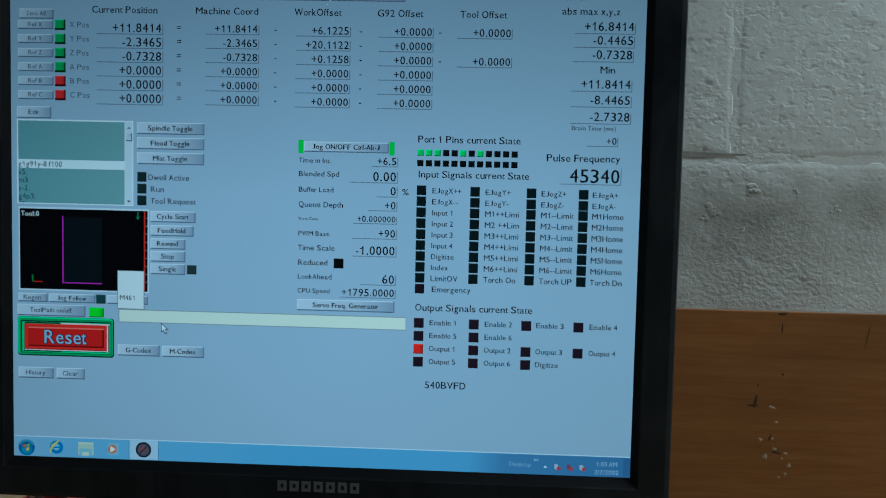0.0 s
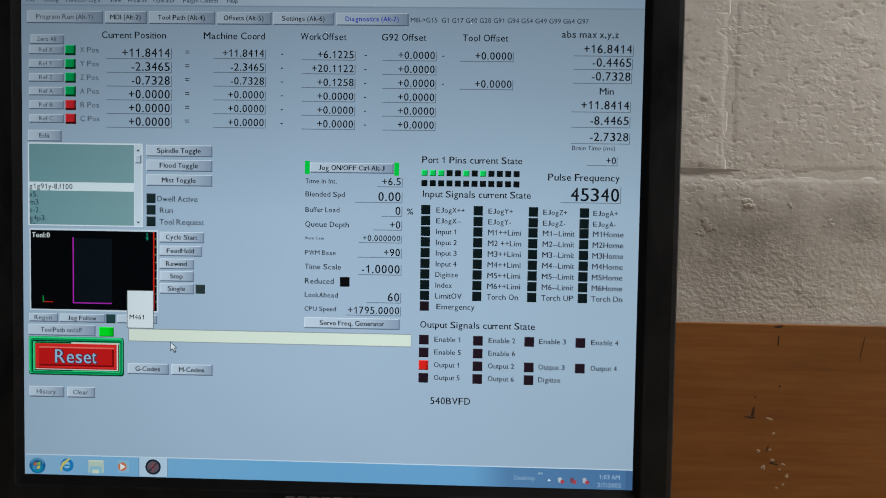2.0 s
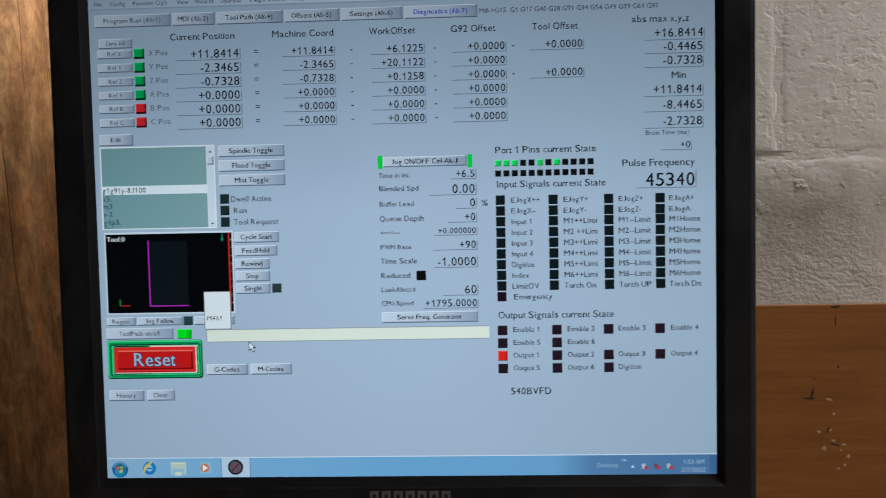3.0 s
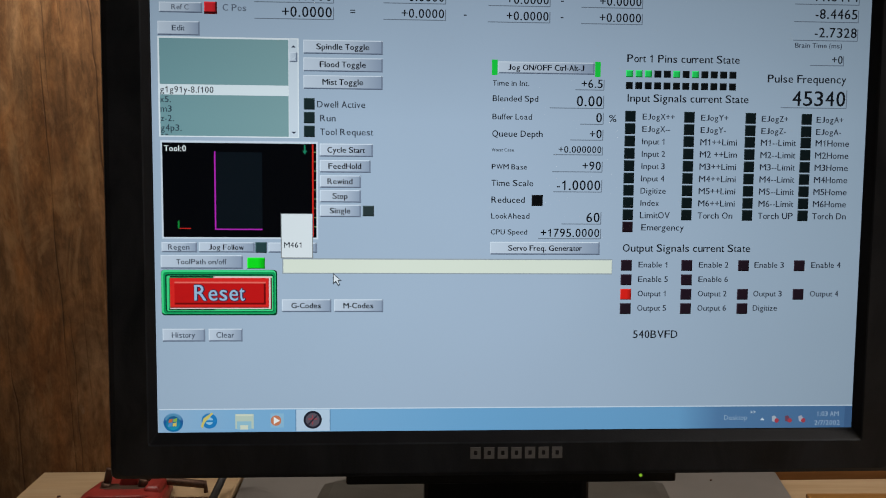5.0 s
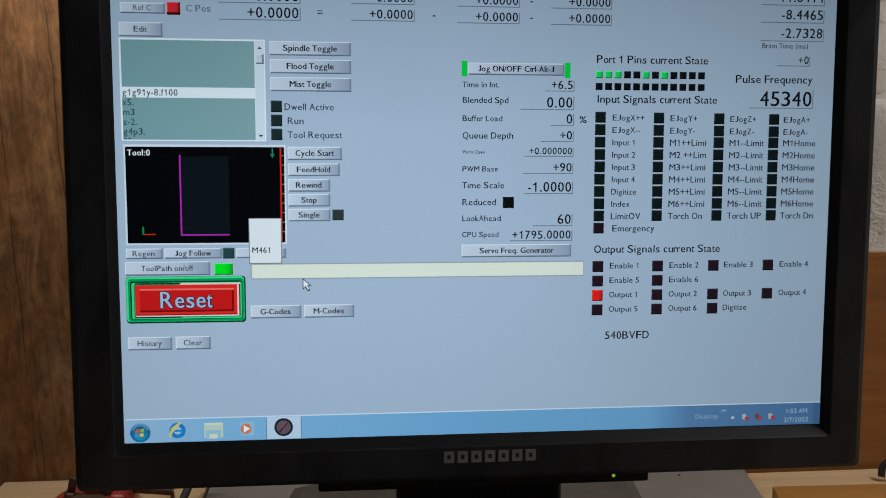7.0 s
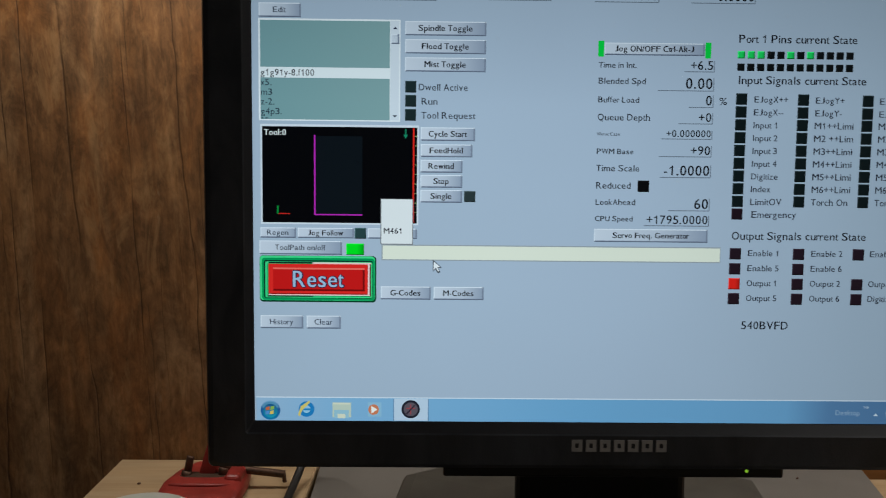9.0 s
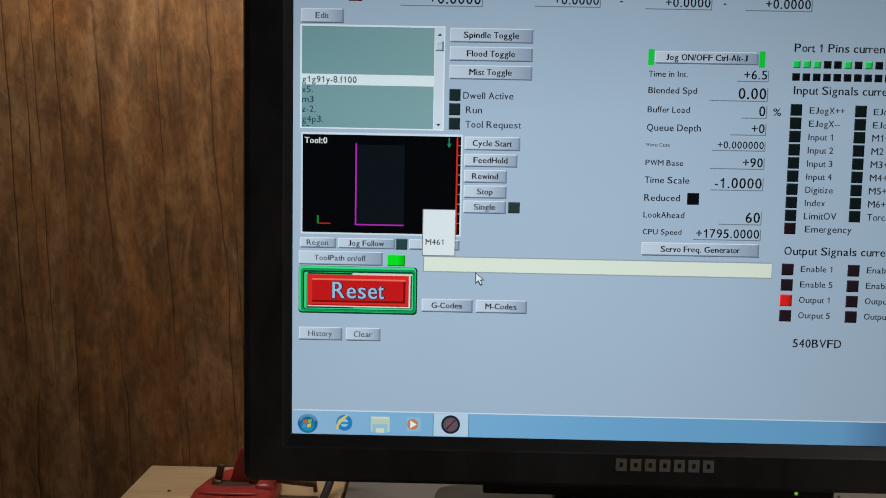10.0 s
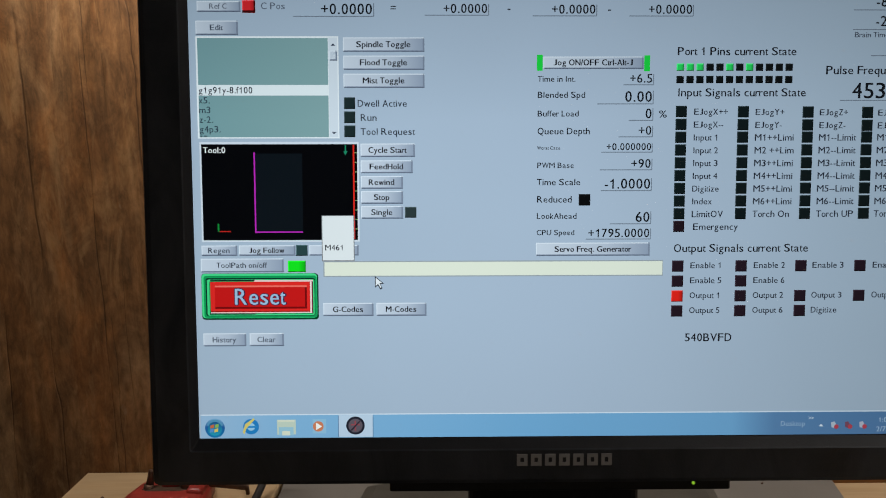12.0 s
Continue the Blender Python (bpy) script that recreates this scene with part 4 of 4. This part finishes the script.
show("program_icon", quads([(266, 996.4, 282, 998.9), (272.5, 990.4, 275, 1008.4)], 5), glow(150, 70, 78))
show("program_icon", outline_shape([(265, 1007.4), (268, 1008.4), (283, 991.4), (281, 990.4)], 6), glow(50, 40, 52))
text("Desktop", 1034, 1000.4, 12.5, ink=(146, 172, 200), width=45)
text(">>", 1084, 990.4, 9, ink=(206, 220, 234))
show("tray_arrow", outline_shape([(1104, 1006.4), (1112, 1006.4), (1108, 1001.4)], 3), glow(214, 226, 238))
for x, c in ((1132, (178, 188, 202)), (1157, (120, 72, 92)), (1183, (178, 180, 196))):
    show("tray_icon", outline_shape([(x - 6, 999), (x, 997.5), (x + 3, 1002), (x + 2, 1010), (x - 5, 1008.5)], 3), glow(*c))
    show("tray_icon", disc(x + 3.5, 1007, 4.2, 4), glow(178, 66, 80))
text("1:03 AM", 1232, 994.4, 12.5, "c", (164, 186, 210), 44)
text("2/7/2002", 1232, 1011.4, 12.5, "c", (164, 186, 210), 50)
show("desktop_corner", quads([(1266, 981.4, 1279, 1020.4)], 2), glow(70, 104, 146))

# all the writing, set letter by letter
LETTERS = sorted({c for t in TEXTS for c in t[0]} - {" ", "1"})
font_obs = {}
for c in LETTERS:
    cu = bpy.data.curves.new("writing", "FONT")
    cu.body, cu.size, cu.resolution_u = c, 1.0, 3
    font_obs[c] = new("writing", cu)
bpy.context.view_layer.update()
dg = bpy.context.evaluated_depsgraph_get()
glyphs = {}
for c, ob in font_obs.items():
    me = bpy.data.meshes.new_from_object(ob.evaluated_get(dg))
    glyphs[c] = (np.array([v.co[:2] for v in me.vertices]), [tuple(p.vertices) for p in me.polygons])
    bpy.data.meshes.remove(me)
for ob in font_obs.values():
    cu = ob.data
    bpy.data.objects.remove(ob)
    bpy.data.curves.remove(cu)
CAP = glyphs["H"][0][:, 1].max() if "H" in glyphs else 0.7
ONE = np.array([(0.27, 0), (0.355, 0), (0.355, 0.71), (0.298, 0.71), (0.235, 0.605), (0.11, 0.545), (0.11, 0.465), (0.27, 0.535)])
NATURAL = set(".,:'ilI!fjtr/")


def letter(c):
    """The outline of a letter in an em square, as wide as its place in the line allows."""
    if c == "1":
        return ONE, [tuple(range(8))]
    co, faces = glyphs[c]
    co = co * 0.718 / CAP
    if c == "J":
        co[:, 1] = (co[:, 1] - co[:, 1].min()) * 0.72 / (co[:, 1].max() - co[:, 1].min())
    lo, hi = co[:, 0].min(), co[:, 0].max()
    adv = ADVANCE[c]
    side = 0.04 if c in "vwxyAVWXYTk" else 0.062
    k = 1.0 if c in NATURAL else (adv - 2 * side) / (hi - lo)
    k = min(k, (adv - 0.02) / (hi - lo))
    out = co.copy()
    out[:, 0] = (co[:, 0] - (lo + hi) / 2) * k + adv / 2
    return out, faces


SHAPES = {c: letter(c) for c in LETTERS + ["1"]}
for body, x, y, size, width, ink, bold, layer, name in TEXTS:
    natural = sum(ADVANCE[c] for c in body) * size
    squeeze = width / natural
    verts, faces = [], []
    for dup in (0, 0.022 + bold * 1.3):
        pen = 0.0
        for c in body:
            if c != " ":
                co, fs = SHAPES[c]
                n = len(verts)
                for u, v in co:
                    verts.append(at(x + ((pen + u) * squeeze + dup) * size, y + (0.359 - v) * size, layer + (0.3 if dup else 0)))
                faces += [tuple(n + k for k in f) for f in fs]
            pen += ADVANCE[c]
    me = bpy.data.meshes.new(name)
    me.from_pydata(verts, [], faces)
    me.materials.append(glow(*ink))
    ob = tagged(new(name, me), kind="stuff")
    ob.parent = screen
    ob.matrix_parent_inverse = screen.matrix_world.inverted()

# ---------------------------------------------------------------- the blocks of the wall
BW, BH, JOINT = 0.406, 0.2032, 0.0035


def block_mesh(seed, nx, nz, w=BW - JOINT):
    """A coarse concrete block's face: pitted, a little pillowed, with worn edges."""
    h, d = BH - JOINT, 0.03
    bm = bmesh.new()
    grid = []
    for j in range(nz + 1):
        row = []
        for i in range(nx + 1):
            x, z = w * i / nx, h * j / nz
            e = min(x, w - x, z, h - z)
            y = -0.001 - 0.0006 * noise.noise((x * 38 + seed * 9.1, z * 60, seed)) - 0.0008 * noise.noise((x * 7, z * 9 + seed * 3, 4.2))
            s = max(0, 1 - e / 0.0065)
            y += 0.0009 * s * s * (3 - 2 * s) + 0.0004 * max(0, 1 - e / 0.03)
            row.append(bm.verts.new((x, y, z)))
        grid.append(row)
    for j in range(nz):
        for i in range(nx):
            bm.faces.new((grid[j][i], grid[j][i + 1], grid[j + 1][i + 1], grid[j + 1][i]))
    rim = grid[0] + [r[-1] for r in grid[1:]] + grid[-1][-2::-1] + [r[0] for r in grid[-2:0:-1]]
    back = [bm.verts.new((v.co.x, d, v.co.z)) for v in rim]
    for k in range(len(rim)):
        n = (k + 1) % len(rim)
        bm.faces.new((rim[k], back[k], back[n], rim[n]))
    me = bpy.data.meshes.new("block")
    bm.to_mesh(me)
    bm.free()
    for p in me.polygons:
        p.use_smooth = True
    me.materials.append(BLOCK_PAINT)
    return me


near_faces = [block_mesh(k, 240, 120) for k in (1, 2)]
far_faces = [block_mesh(k, 16, 8) for k in (3, 4, 5)]
bpy.context.view_layer.update()
course0 = 1.2425 - 6 * BH
for j in range(0, 13):
    z = course0 + j * BH
    if z + BH > 2.7 or z < 0:
        continue
    shift = 0.223 + (0 if j % 2 == 0 else BW / 2)
    for i in range(-6, 6):
        x = shift + i * BW
        if x < -2.2 or x + BW > 2.4:
            continue
        near = -0.3 < x < 0.7 and 0.9 < z < 1.5
        me = near_faces[(i + j) % 2] if near else far_faces[(i + j) % 3]
        ob = new("block", me)
        ob.location = (x + JOINT / 2, BACK, z + JOINT / 2)
        ob.parent = wall
